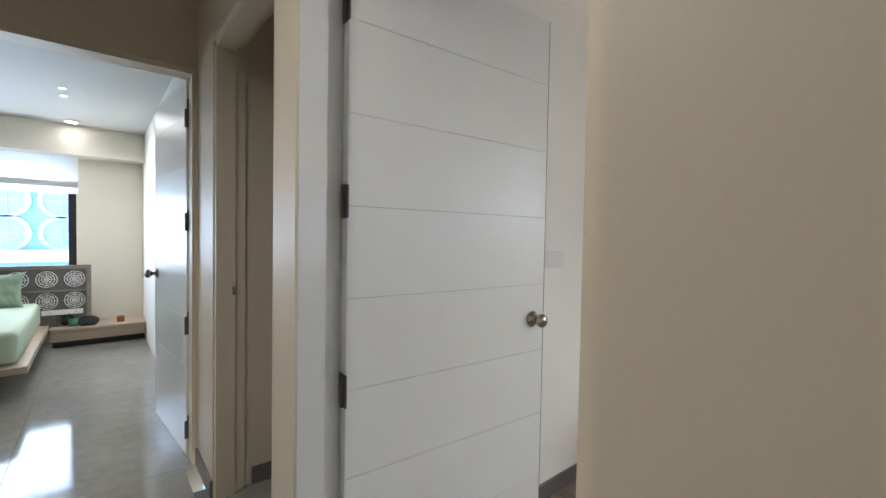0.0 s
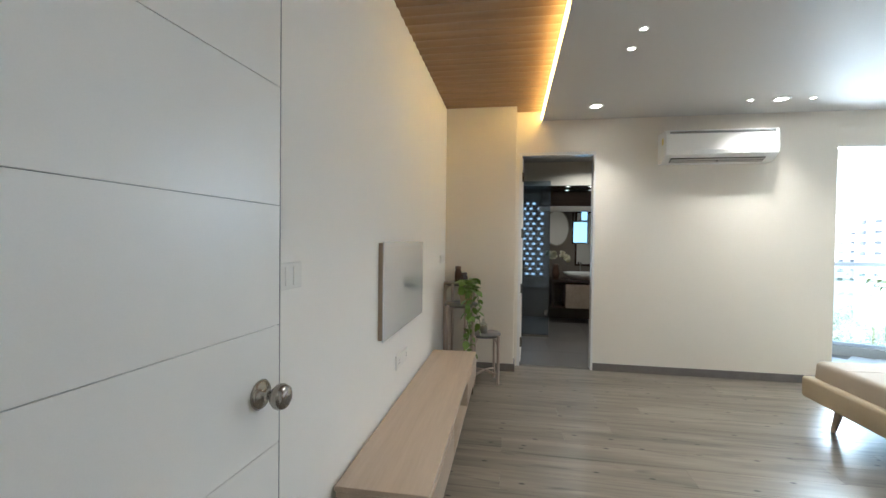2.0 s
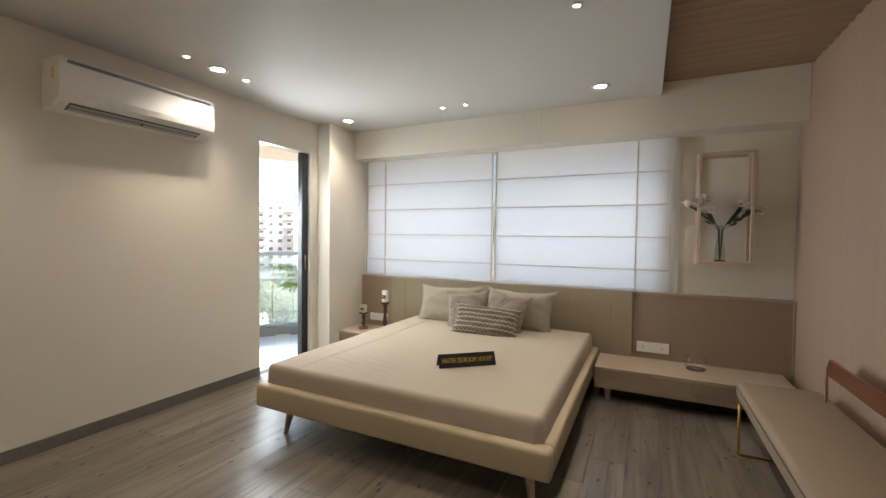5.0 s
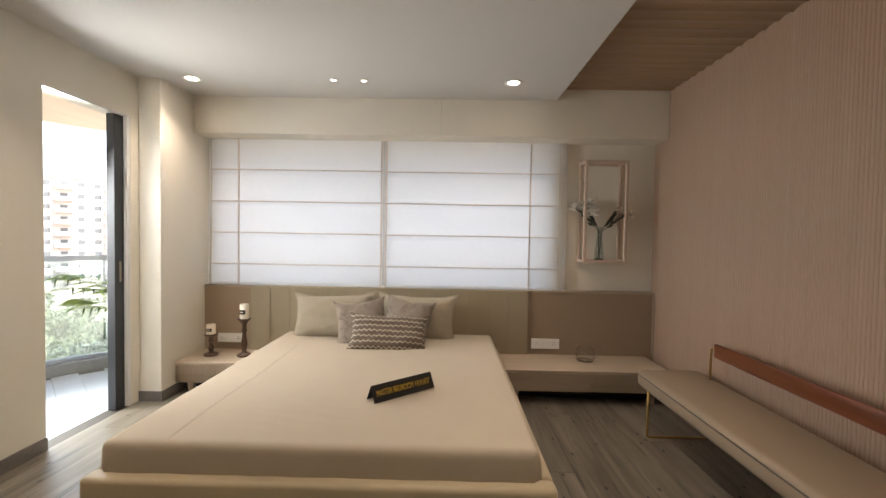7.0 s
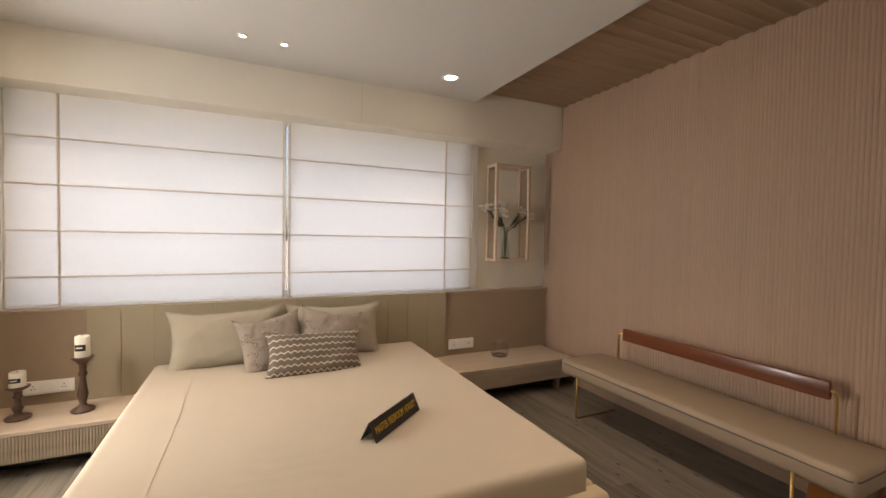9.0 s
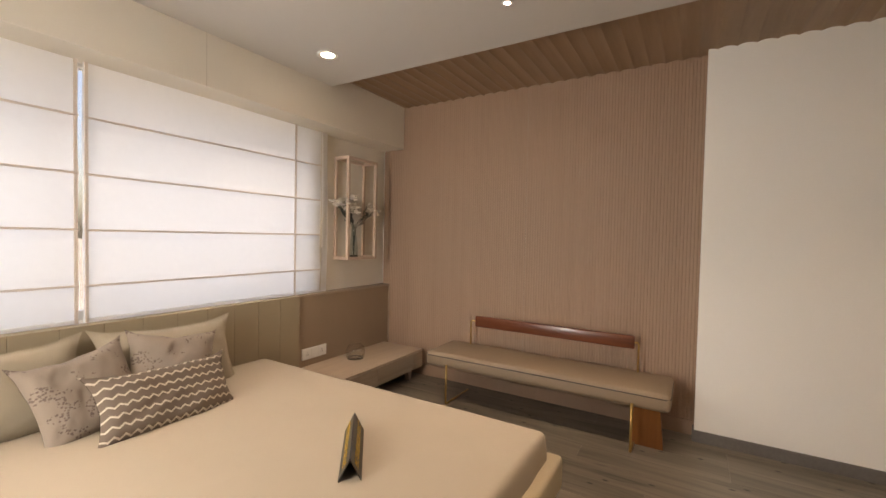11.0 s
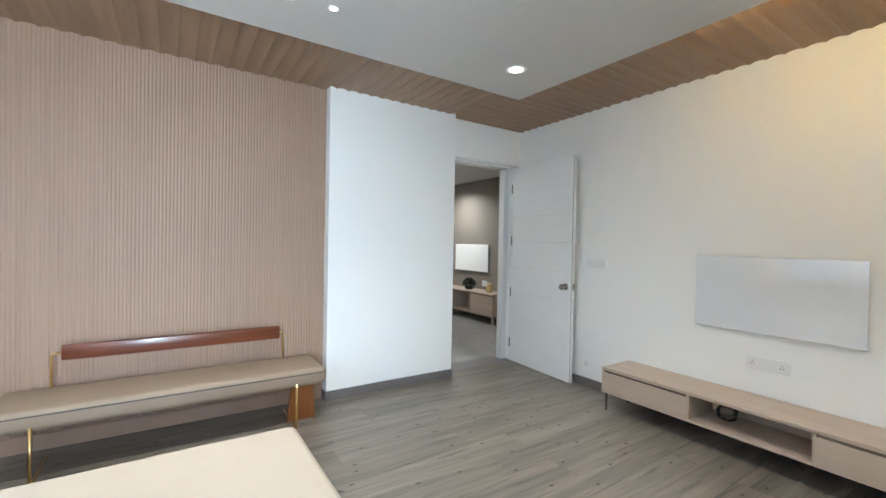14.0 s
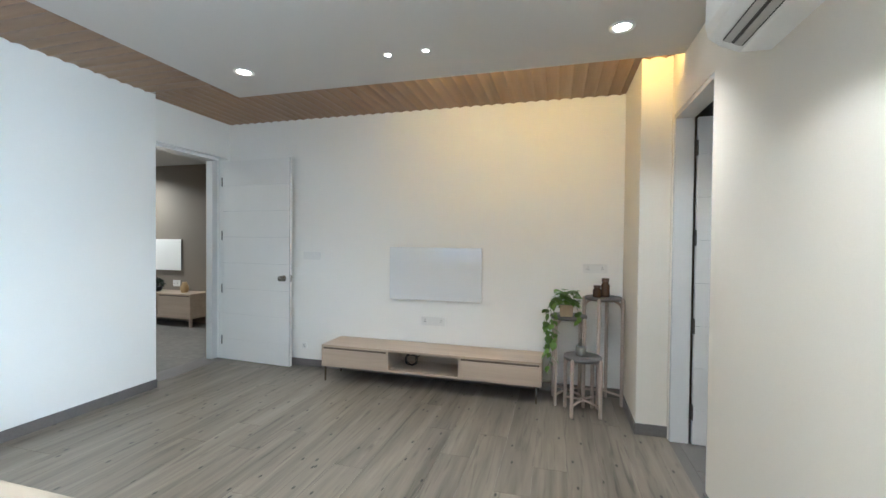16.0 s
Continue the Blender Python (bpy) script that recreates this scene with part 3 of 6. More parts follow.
structure("wall_second_bedroom", boxes((0.245, 0.39, 2.47, 2.60, 0, 2.75), (-3.8, -0.62, 2.60, 2.72, 0, 2.75), (-0.75, -0.62, 2.47, 2.60, 0, 2.75), (-0.62, 0.245, 2.47, 2.60, 2.13, 2.75)), HALL_PAINT,
          "cream wall with the second bedroom doorway", "wall")
structure("door_frame_5", boxes((0.236, 0.2445, 2.475, 2.595, 0, 2.13), (-0.62, -0.597, 2.475, 2.595, 0, 2.13), (-0.597, 0.236, 2.475, 2.595, 2.105, 2.13)), HALL_PAINT, "cream door frame of the second bedroom", "door frame")
H2 = 2.10
second_door = door_leaf("door_4", pose(0.226, 2.585, H2 + 0.004, 0, 0, 95.2) @ pose(0, 0, 0, 180), 0.80, H2, 0.036, DOOR_WHITE, [H2 - g for g in reversed(GROOVES)], "open white grooved second bedroom door", H2 - 0.98)
for z in (0.183, 0.772, 1.34, 1.95):
    part("hinge_plate", box(-0.0035, 0.0005, 0.003, 0.033, H2 + 0.004 - z - 0.05, H2 + 0.004 - z + 0.05, 0.0006, 1), HINGE, second_door, "aged metal hinge leaf on the door edge")
structure("wall_accent", box(-3.6, -0.76, 2.588, 2.598, 0.0, 2.52), TAUPE_WALL, "taupe accent wall in the living room", "wall")
structure("wall_living_west", boxes((-3.8, -3.6, -2.1, 2.60, 0, 2.75)), WHITE_WALL, "white living room end wall", "wall")
structure("wall_living_south", boxes((-3.8, 0.198, -2.2, -2.1, 0, 2.75)), HALL_PAINT, "plain cream living room wall", "wall")
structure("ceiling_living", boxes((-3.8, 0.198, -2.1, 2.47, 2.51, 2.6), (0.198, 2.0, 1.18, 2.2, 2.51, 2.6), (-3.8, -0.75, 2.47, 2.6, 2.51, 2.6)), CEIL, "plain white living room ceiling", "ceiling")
dark = tagged(thing("window_4", (-3.6, 2.05, 0.0, 0, 0, 0), "tall black framed glass door in the end wall", "window"), kind="structure")
part("window_frame", boxes((0, 0.02, 0.0, 0.42, 0.0, 0.05), (0, 0.02, 0.0, 0.42, 2.15, 2.2), (0, 0.02, 0.0, 0.05, 0.05, 2.15), (0, 0.02, 0.37, 0.42, 0.05, 2.15)), BLACK_FRAME, dark)
part("pane", box(0.002, 0.008, 0.05, 0.37, 0.05, 2.15), WINDOW_DARK, dark)
for dx in (-0.16, 0.0, 0.16):
    downlight(-2.48 + dx, 2.08, 2.51, 0.04 if dx == 0 else 0.022, "living room downlights")
tv2 = thing("wall_television", (-2.325, 2.588, 1.07, 0, 0, 0), "matt white dummy television panel on the taupe wall", "television panel")
part("face", box(-0.505, 0.505, -0.03, -0.022, -0.25, 0.25, 0.002, 1), WHITE_WALL, tv2)
part("backing_frame", box(-0.495, 0.495, -0.022, 0.0, -0.24, 0.24), PLASTIC_GREY, tv2)
VASE_WOOD = wood("turned_pale_wood", (0.45, 0.29, 0.13), (0.62, 0.44, 0.22), 2, 0.5, 14, 40, 0.1)
for x, h in ((-2.78, 0.14), (-1.55, 0.16)):
    v = thing("wooden_vase", (x, 2.38, 0.50, 0, 0, 0), "small turned pale wooden vase on the console", "vase", "wooden vases")
    part("body", lathe([(0, 0), (0.045, 0), (0.058, h * 0.3), (0.055, h * 0.6), (0.034, h * 0.85), (0.03, h), (0.022, h), (0.02, h * 0.8), (0, h * 0.78)], 24), VASE_WOOD, v, smooth=True)
DARK_GREEN = mat("dark_leaves", (0.012, 0.022, 0.012), 0.6, vary=0.3, scale=20)
BLACK_POT = mat("black_ceramic", (0.012, 0.012, 0.013), 0.3)


def bushy_plant(x, y, z, r, label):
    p = thing("potted_plant", (x, y, z, 0, 0, 0), label, "plant")
    part("pot", lathe([(0, 0), (r * 0.5, 0), (r * 0.62, r * 0.15), (r * 0.7, r * 0.5), (r * 0.6, r * 0.55), (0, r * 0.5)], 20), BLACK_POT, p, smooth=True)
    bm = bmesh.new()
    rg = random.Random(8)
    for i in range(220):
        a, e = rg.uniform(0, 6.283), rg.uniform(-0.2, 1.5)
        q = r * rg.uniform(0.6, 1.0)
        c = Vector((q * math.cos(a) * math.cos(e), q * math.sin(a) * math.cos(e), r * 0.75 + 0.75 * q * math.sin(e)))
        m = Matrix.Translation(c) @ Euler((rg.uniform(0, 6), rg.uniform(0, 6), rg.uniform(0, 6))).to_matrix().to_4x4()
        vs = [bm.verts.new(m @ Vector(k)) for k in ((-0.3 * r, 0, 0), (0, 0.09 * r, 0.02 * r), (0.3 * r, 0, 0), (0, -0.09 * r, 0.02 * r))]
        bm.faces.new(vs)
    part("leaves", bm, DARK_GREEN, p)


bushy_plant(-2.12, 2.38, 0.50, 0.13, "dark bushy plant in a round black pot on the console")
deco = thing("ornament", (-2.95, 2.36, 0.50, 0, 0, 20), "small dark angular ornament on the console", "ornament")
part("body", box(-0.08, 0.08, -0.03, 0.03, 0.0, 0.07, 0.012, 2), BROWN_WOOD, deco)

# second bedroom
structure("wall_bedroom_east", box(0.283, 0.39, 2.60, 6.55, 0, 2.75), WHITE_WALL, "white second bedroom wall", "wall")
structure("wall_bedroom_west", box(-3.9, -3.8, -2.2, 6.55, 0, 2.75), WHITE_WALL, "white far wall", "wall")
structure("wall_bedroom_north", boxes((-3.8, -1.95, 6.3, 6.45, 0, 2.75), (-0.34, 0.283, 6.3, 6.45, 0, 2.75), (-1.95, -0.34, 6.3, 6.45, 0, 0.78), (-1.95, -0.34, 6.3, 6.45, 2.15, 2.75)), WALL, "cream second bedroom window wall", "wall")
structure("beam_bedroom", box(-3.8, 0.283, 6.02, 6.3, 2.10, 2.75), WALL, "boxed cream beam over the second window", "beam")
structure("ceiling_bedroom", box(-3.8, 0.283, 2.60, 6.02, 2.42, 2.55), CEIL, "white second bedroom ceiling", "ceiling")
downlight(-0.36, 5.85, 2.42, 0.06, "second bedroom downlights")
downlight(-0.37, 4.75, 2.42, 0.022, "second bedroom downlights")
downlight(-0.37, 4.5, 2.42, 0.022, "second bedroom downlights")
win2 = tagged(thing("window_2", (-1.95, 6.36, 0.78, 0, 0, 0), "dark framed second bedroom window", "window"), kind="structure")
part("window_frame", boxes((0, 1.61, -0.03, 0.03, 0, 0.05), (0, 1.61, -0.03, 0.03, 1.32, 1.37), (0, 0.07, -0.03, 0.03, 0.05, 1.32), (1.54, 1.61, -0.03, 0.03, 0.05, 1.32)), BLACK_FRAME, win2)
part("pane", box(0.07, 1.54, -0.004, 0.004, 0.05, 1.32), CLEAR, win2).visible_shadow = False
bl2 = thing("roller_blind", (-1.95, 6.26, 1.70, 0, 0, 0), "half raised cream fabric blind over the second window", "blind")
part("cloth", box(0, 1.63, -0.012, -0.006, 0.0, 0.42), BLIND, bl2)
part("hem_bar", box(0, 1.63, -0.018, -0.002, -0.015, 0.02, 0.004, 2), BLIND, bl2)
part("fold", box(0, 1.63, -0.03, -0.012, 0.05, 0.12, 0.006, 2), BLIND, bl2)
# headboard with cane roundels
GREY_WOOD = wood("grey_wash_wood", (0.17, 0.145, 0.12), (0.27, 0.235, 0.20), 0, 0.5, 14, 40, 0.1)
hb2 = thing("headboard", (-2.4, 6.02, 0.0, 0, 0, 0), "grey wooden headboard with woven round medallions", "headboard")
part("board", box(0, 2.19, 0.012, 0.03, 0.15, 0.885), mat("grey_cane", (0.12, 0.11, 0.10), 0.6, vary=0.2, scale=30), hb2)
part("frame_rail", boxes((0, 2.19, -0.01, 0.03, 0.845, 0.885), (2.15, 2.19, -0.01, 0.03, 0.15, 0.845), (0, 2.15, -0.01, 0.03, 0.60, 0.615)), GREY_WOOD, hb2)
CANE = mat("white_cane", (0.72, 0.72, 0.70), 0.5)
for i in range(9):
    for zc in (0.735, 0.50):
        bm = bmesh.new()
        for r in (0.085, 0.062, 0.04, 0.02):
            ring = [(r * math.cos(a * 0.3142), 0.0, r * math.sin(a * 0.3142)) for a in range(21)]
            tube(ring, 0.0045, 5, bm)
        for a in range(4):
            c, s = math.cos(a * 0.785), math.sin(a * 0.785)
            tube([(-0.085 * c, 0, -0.085 * s), (0.085 * c, 0, 0.085 * s)], 0.003, 4, bm)
        part("medallion", bm, CANE, hb2, "white woven cane medallion").location = (2.05 - 0.225 * i, 0.008, zc)
bed2 = thing("bed", (-1.5, 5.1, 0, 0, 0, 0), "low wooden platform bed in the second bedroom", "bed")
part("platform", box(-0.95, 0.94, -0.86, 0.90, 0.19, 0.245, 0.006, 2), PALE_WOOD, bed2)
part("plinth", box(-0.70, 0.60, -0.60, 0.90, 0.0, 0.19), GREY_WOOD, bed2, "recessed dark plinth")
GREEN_SHEET = mat("pale_green_sheet", (0.52, 0.60, 0.47), 0.85, vary=0.04, scale=5, grain=300, bump=0.3)
tagged(new("mattress", mesh_of("mattress", box(-2.40, -0.62, 4.32, 5.98, 0.245, 0.50, 0.05, 5), GREEN_SHEET, True)), "mattress with a pale green sheet", "mattress")
lg = thing("ledge_unit", (-0.13, 6.08, 0, 0, 0, 0), "low floating pale wooden ledge unit under the window", "ledge")
part("top", box(-0.42, 0.412, -0.22, 0.22, 0.19, 0.215, 0.002, 1), PALE_WOOD, lg)
part("drawer_front", box(-0.41, 0.405, -0.20, 0.20, 0.075, 0.19), TAUPE_LAM, lg)
part("plinth", box(-0.40, 0.405, -0.12, 0.20, 0.0, 0.075), BLACK_FRAME, lg, "near-black block set back under the unit")
TEAL = mat("green_ceramic", (0.10, 0.24, 0.16), 0.35)
cup = thing("green_pot", (-0.36, 6.0, 0.215, 0, 0, 0), "small green ceramic pot with a plant on the ledge", "plant pot")
part("pot", lathe([(0, 0), (0.04, 0), (0.05, 0.09), (0.045, 0.09), (0.04, 0.02), (0, 0.02)], 20), TEAL, cup, smooth=True)
bushy_plant(-0.42, 6.08, 0.215, 0.10, "small dark green plant on the ledge")
bag = thing("black_pouch", (-0.24, 6.02, 0.215, 0, 0, 0), "soft black pouch lying on the ledge", "pouch")
part("body", lathe([(0, 0), (0.08, 0.0), (0.10, 0.03), (0.09, 0.07), (0.05, 0.095), (0, 0.10)], 18), BLACK_FRAME, bag, smooth=True)
tl = thing("tealight_holder", (0.05, 6.02, 0.215, 0, 0, 0), "small amber wooden tealight holder on the ledge", "candle holder")
part("body", box(-0.035, 0.035, -0.035, 0.035, 0, 0.065, 0.004, 2), AMBER_WOOD, tl)
CUSH_GREEN = mat("sage_cushion", (0.20, 0.27, 0.20), 0.85, vary=0.06, grain=300, bump=0.3)


def pillow_mesh(w, h, t, seed=0, flange=0.0):
    """A stuffed cushion standing on its long edge, plump in the middle, with a flat hem of width flange."""
    bm = bmesh.new()
    n = 30
    fu, fv = 1 - 2 * flange / w, 1 - 2 * flange / h
    rg = random.Random(seed)
    ph = rg.uniform(0, 9)
    sides = []
    for s in (-1, 1):
        g = []
        for j in range(n + 1):
            row = []
            for i in range(n + 1):
                u, v = 2 * i / n - 1, 2 * j / n - 1
                fat = max(0.0, (1 - min(1, abs(u) / fu) ** 3.4) * (1 - min(1, abs(v) / fv) ** 3.4)) ** 0.5
                round_off = 1 + 0.045 * abs(u * v) ** 6
                x = u * w / 2 * (1 - 0.10 * (1 - v * v) * abs(u) ** 3) * round_off
                z = v * h / 2 * (1 - (0.17 if v > 0 else 0.05) * (1 - u * u) ** 0.8 * abs(v) ** 2) * round_off + 0.012 * v * abs(v) * noise.noise(Vector((u * 2.2 + ph, 0, 5)))
                y = s * t / 2 * fat * (1 + 0.14 * noise.noise(Vector((u * 1.7 + ph, v * 1.7, s)))) + s * 0.0016 + 0.010 * noise.noise(Vector((u * 3 + ph, v * 3, 2)))
                y += s * 0.011 * fat * noise.noise(Vector((u * 9 + 4 * v + ph, v * 3 - 2 * u, 7)))
                row.append((x, y, z))
            g.append(row)
        sides.append(g)
    for g in sides:
        vs = [[bm.verts.new(c) for c in row] for row in g]
        for j in range(n):
            for i in range(n):
                bm.faces.new((vs[j][i], vs[j][i + 1], vs[j + 1][i + 1], vs[j + 1][i]))
    bmesh.ops.remove_doubles(bm, verts=bm.verts, dist=0.0008)
    return bm


tagged(new("pillow", mesh_of("pillow", pillow_mesh(0.5, 0.38, 0.14, 3), CUSH_GREEN, True)), "sage green pillow on the platform bed", "pillow").matrix_world = pose(-0.97, 5.78, 0.66, -25, 0, 0)

# blue building outside the second bedroom
blue = thing("blue_building", (-1.0, 15.0, -24, 0, 0, 0), "bright blue apartment building with round framed windows", "building")
part("wall", box(-9, 9, 0, 6, 0, 46), BLUE_PAINT, blue)
part("white_band", boxes((-9, 9, -0.25, 0, 24.45, 24.75), (-9, 9, -0.25, 0, 23.9, 24.1)), CONCRETE_WHITE, blue, "white concrete band")
BLUE_GLASS = mat("pale_window_glass", (0.22, 0.34, 0.50), 0.2)
PALE_BLUE = mat("pale_blue_ring", (0.26, 0.44, 0.74), 0.6)
for i in range(-4, 4):
    for zc in (25.18, 26.04, 26.9):
        w = part("round_window", lathe([(0.36, 0), (0.46, 0), (0.46, 0.08), (0.36, 0.08), (0.36, 0)], 28, pose(0, 0, 0, 90, 0, 0)), PALE_BLUE, blue, "round pale window ring")
        w.location = (i * 1.02 + 0.11, 0, zc)
        part("pane", lathe([(0, 0.02), (0.36, 0.02)], 28, pose(0, 0, 0, 90, 0, 0)), BLUE_GLASS, w)
        part("glazing_bar", boxes((-0.36, 0.36, -0.05, 0, -0.014, 0.014), (-0.014, 0.014, -0.05, 0, -0.35, 0.35)), PALE_BLUE, w)

# ---- bathroom ----
BROWN_TILE = mat("brown_wall_tile", (0.16, 0.135, 0.11), 0.25, vary=0.1, scale=2)
BATH_FLOOR = mat("grey_bath_tile", (0.13, 0.12, 0.108), 0.3, vary=0.12, scale=3)
DARK_WOOD = wood("dark_canopy_wood", (0.022, 0.012, 0.009), (0.05, 0.028, 0.02), 1, 0.25, 14, 40, 0.05)
bt = structure("floor_bathroom", box(XE + 0.0, 7.75, -1.75, 1.15, -0.2, -0.006), TILE_JOINT, "dark grey bathroom tile floor", "floor")
me = mesh_of("tile", box(0.001, 0.588, 0.001, 0.579, -0.004, 0.0, 0.0008, 1), BATH_FLOOR)
for i in range(5):
    for j in range(5):
        t = new("tile", me)
        t.parent = bt
        t.location = (XE + 0.06 + 0.59 * i, -1.75 + 0.58 * j, 0)
structure("wall_bathroom", boxes((7.65, 7.8, -1.75, 1.15, 0, 2.75), (4.858, 7.65, 1.0, 1.15, 0, 2.75), (4.858, 7.65, -1.75, -1.6, 0, 2.75)), BROWN_TILE, "brown tiled bathroom walls", "wall")
structure("ceiling_bathroom", box(4.858, 7.65, -1.6, 1.0, 2.46, 2.56), CEIL, "plain bathroom ceiling", "ceiling")
structure("canopy", box(6.75, 7.65, -1.6, 1.0, 2.12, 2.46), DARK_WOOD, "dark wooden lowered ceiling over the vanity", "ceiling")
structure("canopy_fascia", box(6.725, 6.748, -1.6, 1.0, 2.115, 2.458), WALL, "cream painted fascia before the lowered bathroom ceiling", "beam")
structure("bathroom_valance", box(7.55, 7.648, -1.6, 0.0, 1.88, 2.118), DARK_WOOD, "dark wooden band above the bathroom mirror", "trim")
structure("cove_ledge", box(7.53, 7.648, -1.6, 0.0, 1.795, 1.876, 0.003), WALL, "pale ledge above the bathroom mirror", "trim")
for x, y in ((6.9, -0.38), (6.9, -0.70), (7.35, -0.42), (7.35, -0.78)):
    downlight(x, y, 2.12, 0.028, "bathroom spotlights")
van = thing("vanity_unit", (7.38, -0.9, 0.25, 0, 0, 0), "floating bathroom vanity with dark worktop and pale drawers", "vanity")
part("worktop", box(-0.28, 0.27, -0.6, 0.72, 0.40, 0.44, 0.004, 2), DARK_WOOD, van)
part("drawer_front", box(-0.26, 0.26, -0.6, 0.50, 0.0, 0.38, 0.003, 1), TAUPE_LAM, van)
part("open_niche", boxes((-0.26, 0.26, 0.50, 0.70, 0.0, 0.02), (-0.26, 0.26, 0.68, 0.70, 0.02, 0.40)), DARK_WOOD, van)
basin = thing("wash_basin", (7.36, -0.70, 0.69, 0, 0, 0), "white oval countertop wash basin", "basin")
part("bowl", lathe([(0, 0), (0.14, 0), (0.20, 0.05), (0.235, 0.11), (0.225, 0.115), (0.18, 0.06), (0.10, 0.03), (0, 0.03)], 36, Matrix.Diagonal((0.85, 1.35, 1, 1))), PLASTIC, basin, smooth=True)
tap = thing("basin_tap", (7.56, -0.68, 0.69, 0, 0, 0), "chrome basin tap behind the bowl", "tap")
part("spout", tube([(0, 0, 0), (0, 0, 0.22), (-0.03, 0, 0.25), (-0.12, 0, 0.24)], 0.012, 10), STEEL, tap, smooth=True)
MIRROR = mat("mirror_glass", (0.85, 0.87, 0.88), 0.02, 1.0, vary=0.0, bump=0)
mi = thing("mirror", (7.65, -0.95, 0.92, 0, 0, 0), "dark framed bathroom mirror above the vanity", "mirror")
part("glass", box(-0.012, -0.008, -0.5, 0.32, 0.0, 0.85), MIRROR, mi)
part("frame", boxes((-0.02, 0, -0.53, 0.35, -0.03, 0.0), (-0.02, 0, -0.53, 0.35, 0.85, 0.88), (-0.02, 0, -0.53, -0.50, 0.0, 0.85), (-0.02, 0, 0.32, 0.35, 0.0, 0.85)), DARK_WOOD, mi)
rm = thing("round_mirror", (7.65, -0.30, 1.52, 0, 0, 0), "round bathroom mirror with a thin frame", "mirror")
part("glass", lathe([(0, 0.012), (0.19, 0.012)], 32, pose(0, 0, 0, 0, -90, 0) @ Matrix.Diagonal((1.5, 1, 1, 1))), MIRROR, rm)
part("frame", lathe([(0.19, 0), (0.205, 0), (0.205, 0.018), (0.19, 0.018), (0.19, 0)], 32, pose(0, 0, 0, 0, -90, 0) @ Matrix.Diagonal((1.5, 1, 1, 1))), STEEL, rm)
# glowing blue panes stand in for the reflection of a window in the mirror
REFLECTION_PANE = glow("window_reflection_glow", (0.35, 0.62, 0.85), 0.2)
wn3 = tagged(thing("mirrored_window", (7.64, -0.68, 1.28, 0, 0, 0), "glowing blue panes standing in for a window reflected in the mirror", "window"), kind="structure")
part("pane", box(-0.02, -0.014, -0.11, 0.11, 0.0, 0.34), REFLECTION_PANE, wn3)
part("pane", box(-0.02, -0.014, -0.11, -0.02, 0.37, 0.54), REFLECTION_PANE, wn3)
part("window_frame", boxes((-0.025, 0, -0.13, -0.11, -0.02, 0.56), (-0.025, 0, 0.11, 0.13, -0.02, 0.56), (-0.025, 0, -0.11, 0.11, -0.02, 0.0), (-0.025, 0, -0.11, 0.11, 0.34, 0.37), (-0.025, 0, -0.11, 0.11, 0.54, 0.56)), DARK_WOOD, wn3)
# the screen is solid: ovals on its face glow in place of daylit holes
jali = tagged(thing("window_5", (7.64, 0.17, 0.70, 0, 0, 0), "solid screen window with rows of glowing ovals in place of daylit holes", "window"), kind="structure")
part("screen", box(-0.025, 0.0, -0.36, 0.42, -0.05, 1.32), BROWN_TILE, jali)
oval = mesh_of("opening", lathe([(0, 0.027), (0.027, 0.027), (0.027, 0.020)], 14, pose(0, 0, 0, 0, -90, 0) @ Matrix.Diagonal((0.72, 1.05, 1, 1))), glow("oval_daylight_glow", (0.62, 0.80, 0.92), 0.28))
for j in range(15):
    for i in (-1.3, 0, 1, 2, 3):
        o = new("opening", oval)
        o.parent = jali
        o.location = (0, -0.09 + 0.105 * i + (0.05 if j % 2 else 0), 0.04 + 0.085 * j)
sh = thing("shower_screen", (6.15, 0.40, 0.0, 0, 0, 0), "clear glass shower screen with steel brackets", "shower screen")
SHOWER_GLASS = glass("grey_glass", (0.62, 0.68, 0.75))
part("pane", box(-0.004, 0.004, -0.46, 0.53, 0.03, 2.1), SHOWER_GLASS, sh).visible_shadow = False
part("bracket", box(-0.015, 0.015, -0.44, -0.40, 0.30, 0.36, 0.003, 1), STEEL, sh)
part("floor_channel", box(-0.01, 0.01, -0.46, 0.53, 0.0, 0.03), STEEL, sh)
part("towel_bar", tube([(-0.05, 0.02, 0.98), (-0.05, 0.46, 0.98)], 0.009, 8), STEEL, sh)
vs = thing("flower_vase", (7.3, -0.26, 0.69, 0, 0, 0), "dark vase with pale flowers on the vanity", "vase")
part("vase", lathe([(0, 0), (0.05, 0), (0.065, 0.10), (0.04, 0.2), (0.045, 0.24), (0, 0.24)], 20), BROWN_WOOD, vs, smooth=True)
PALE_PETAL = mat("pale_petals", (0.62, 0.58, 0.42), 0.7, vary=0.2, scale=30)
bm = bmesh.new()
rg = random.Random(4)
for i in range(7):
    c = Vector((rg.uniform(-0.08, 0.08), rg.uniform(-0.2, 0.16), rg.uniform(0.30, 0.42)))
    for k in range(24):
        m = Matrix.Translation(c) @ Euler((rg.uniform(0, 6), rg.uniform(0, 6), rg.uniform(0, 6))).to_matrix().to_4x4()
        q = [bm.verts.new(m @ Vector(p)) for p in ((0.01, -0.02, 0.0), (0.055, -0.02, 0.015), (0.055, 0.02, 0.015), (0.01, 0.02, 0))]
        bm.faces.new(q)
part("blossoms", bm, PALE_PETAL, vs)

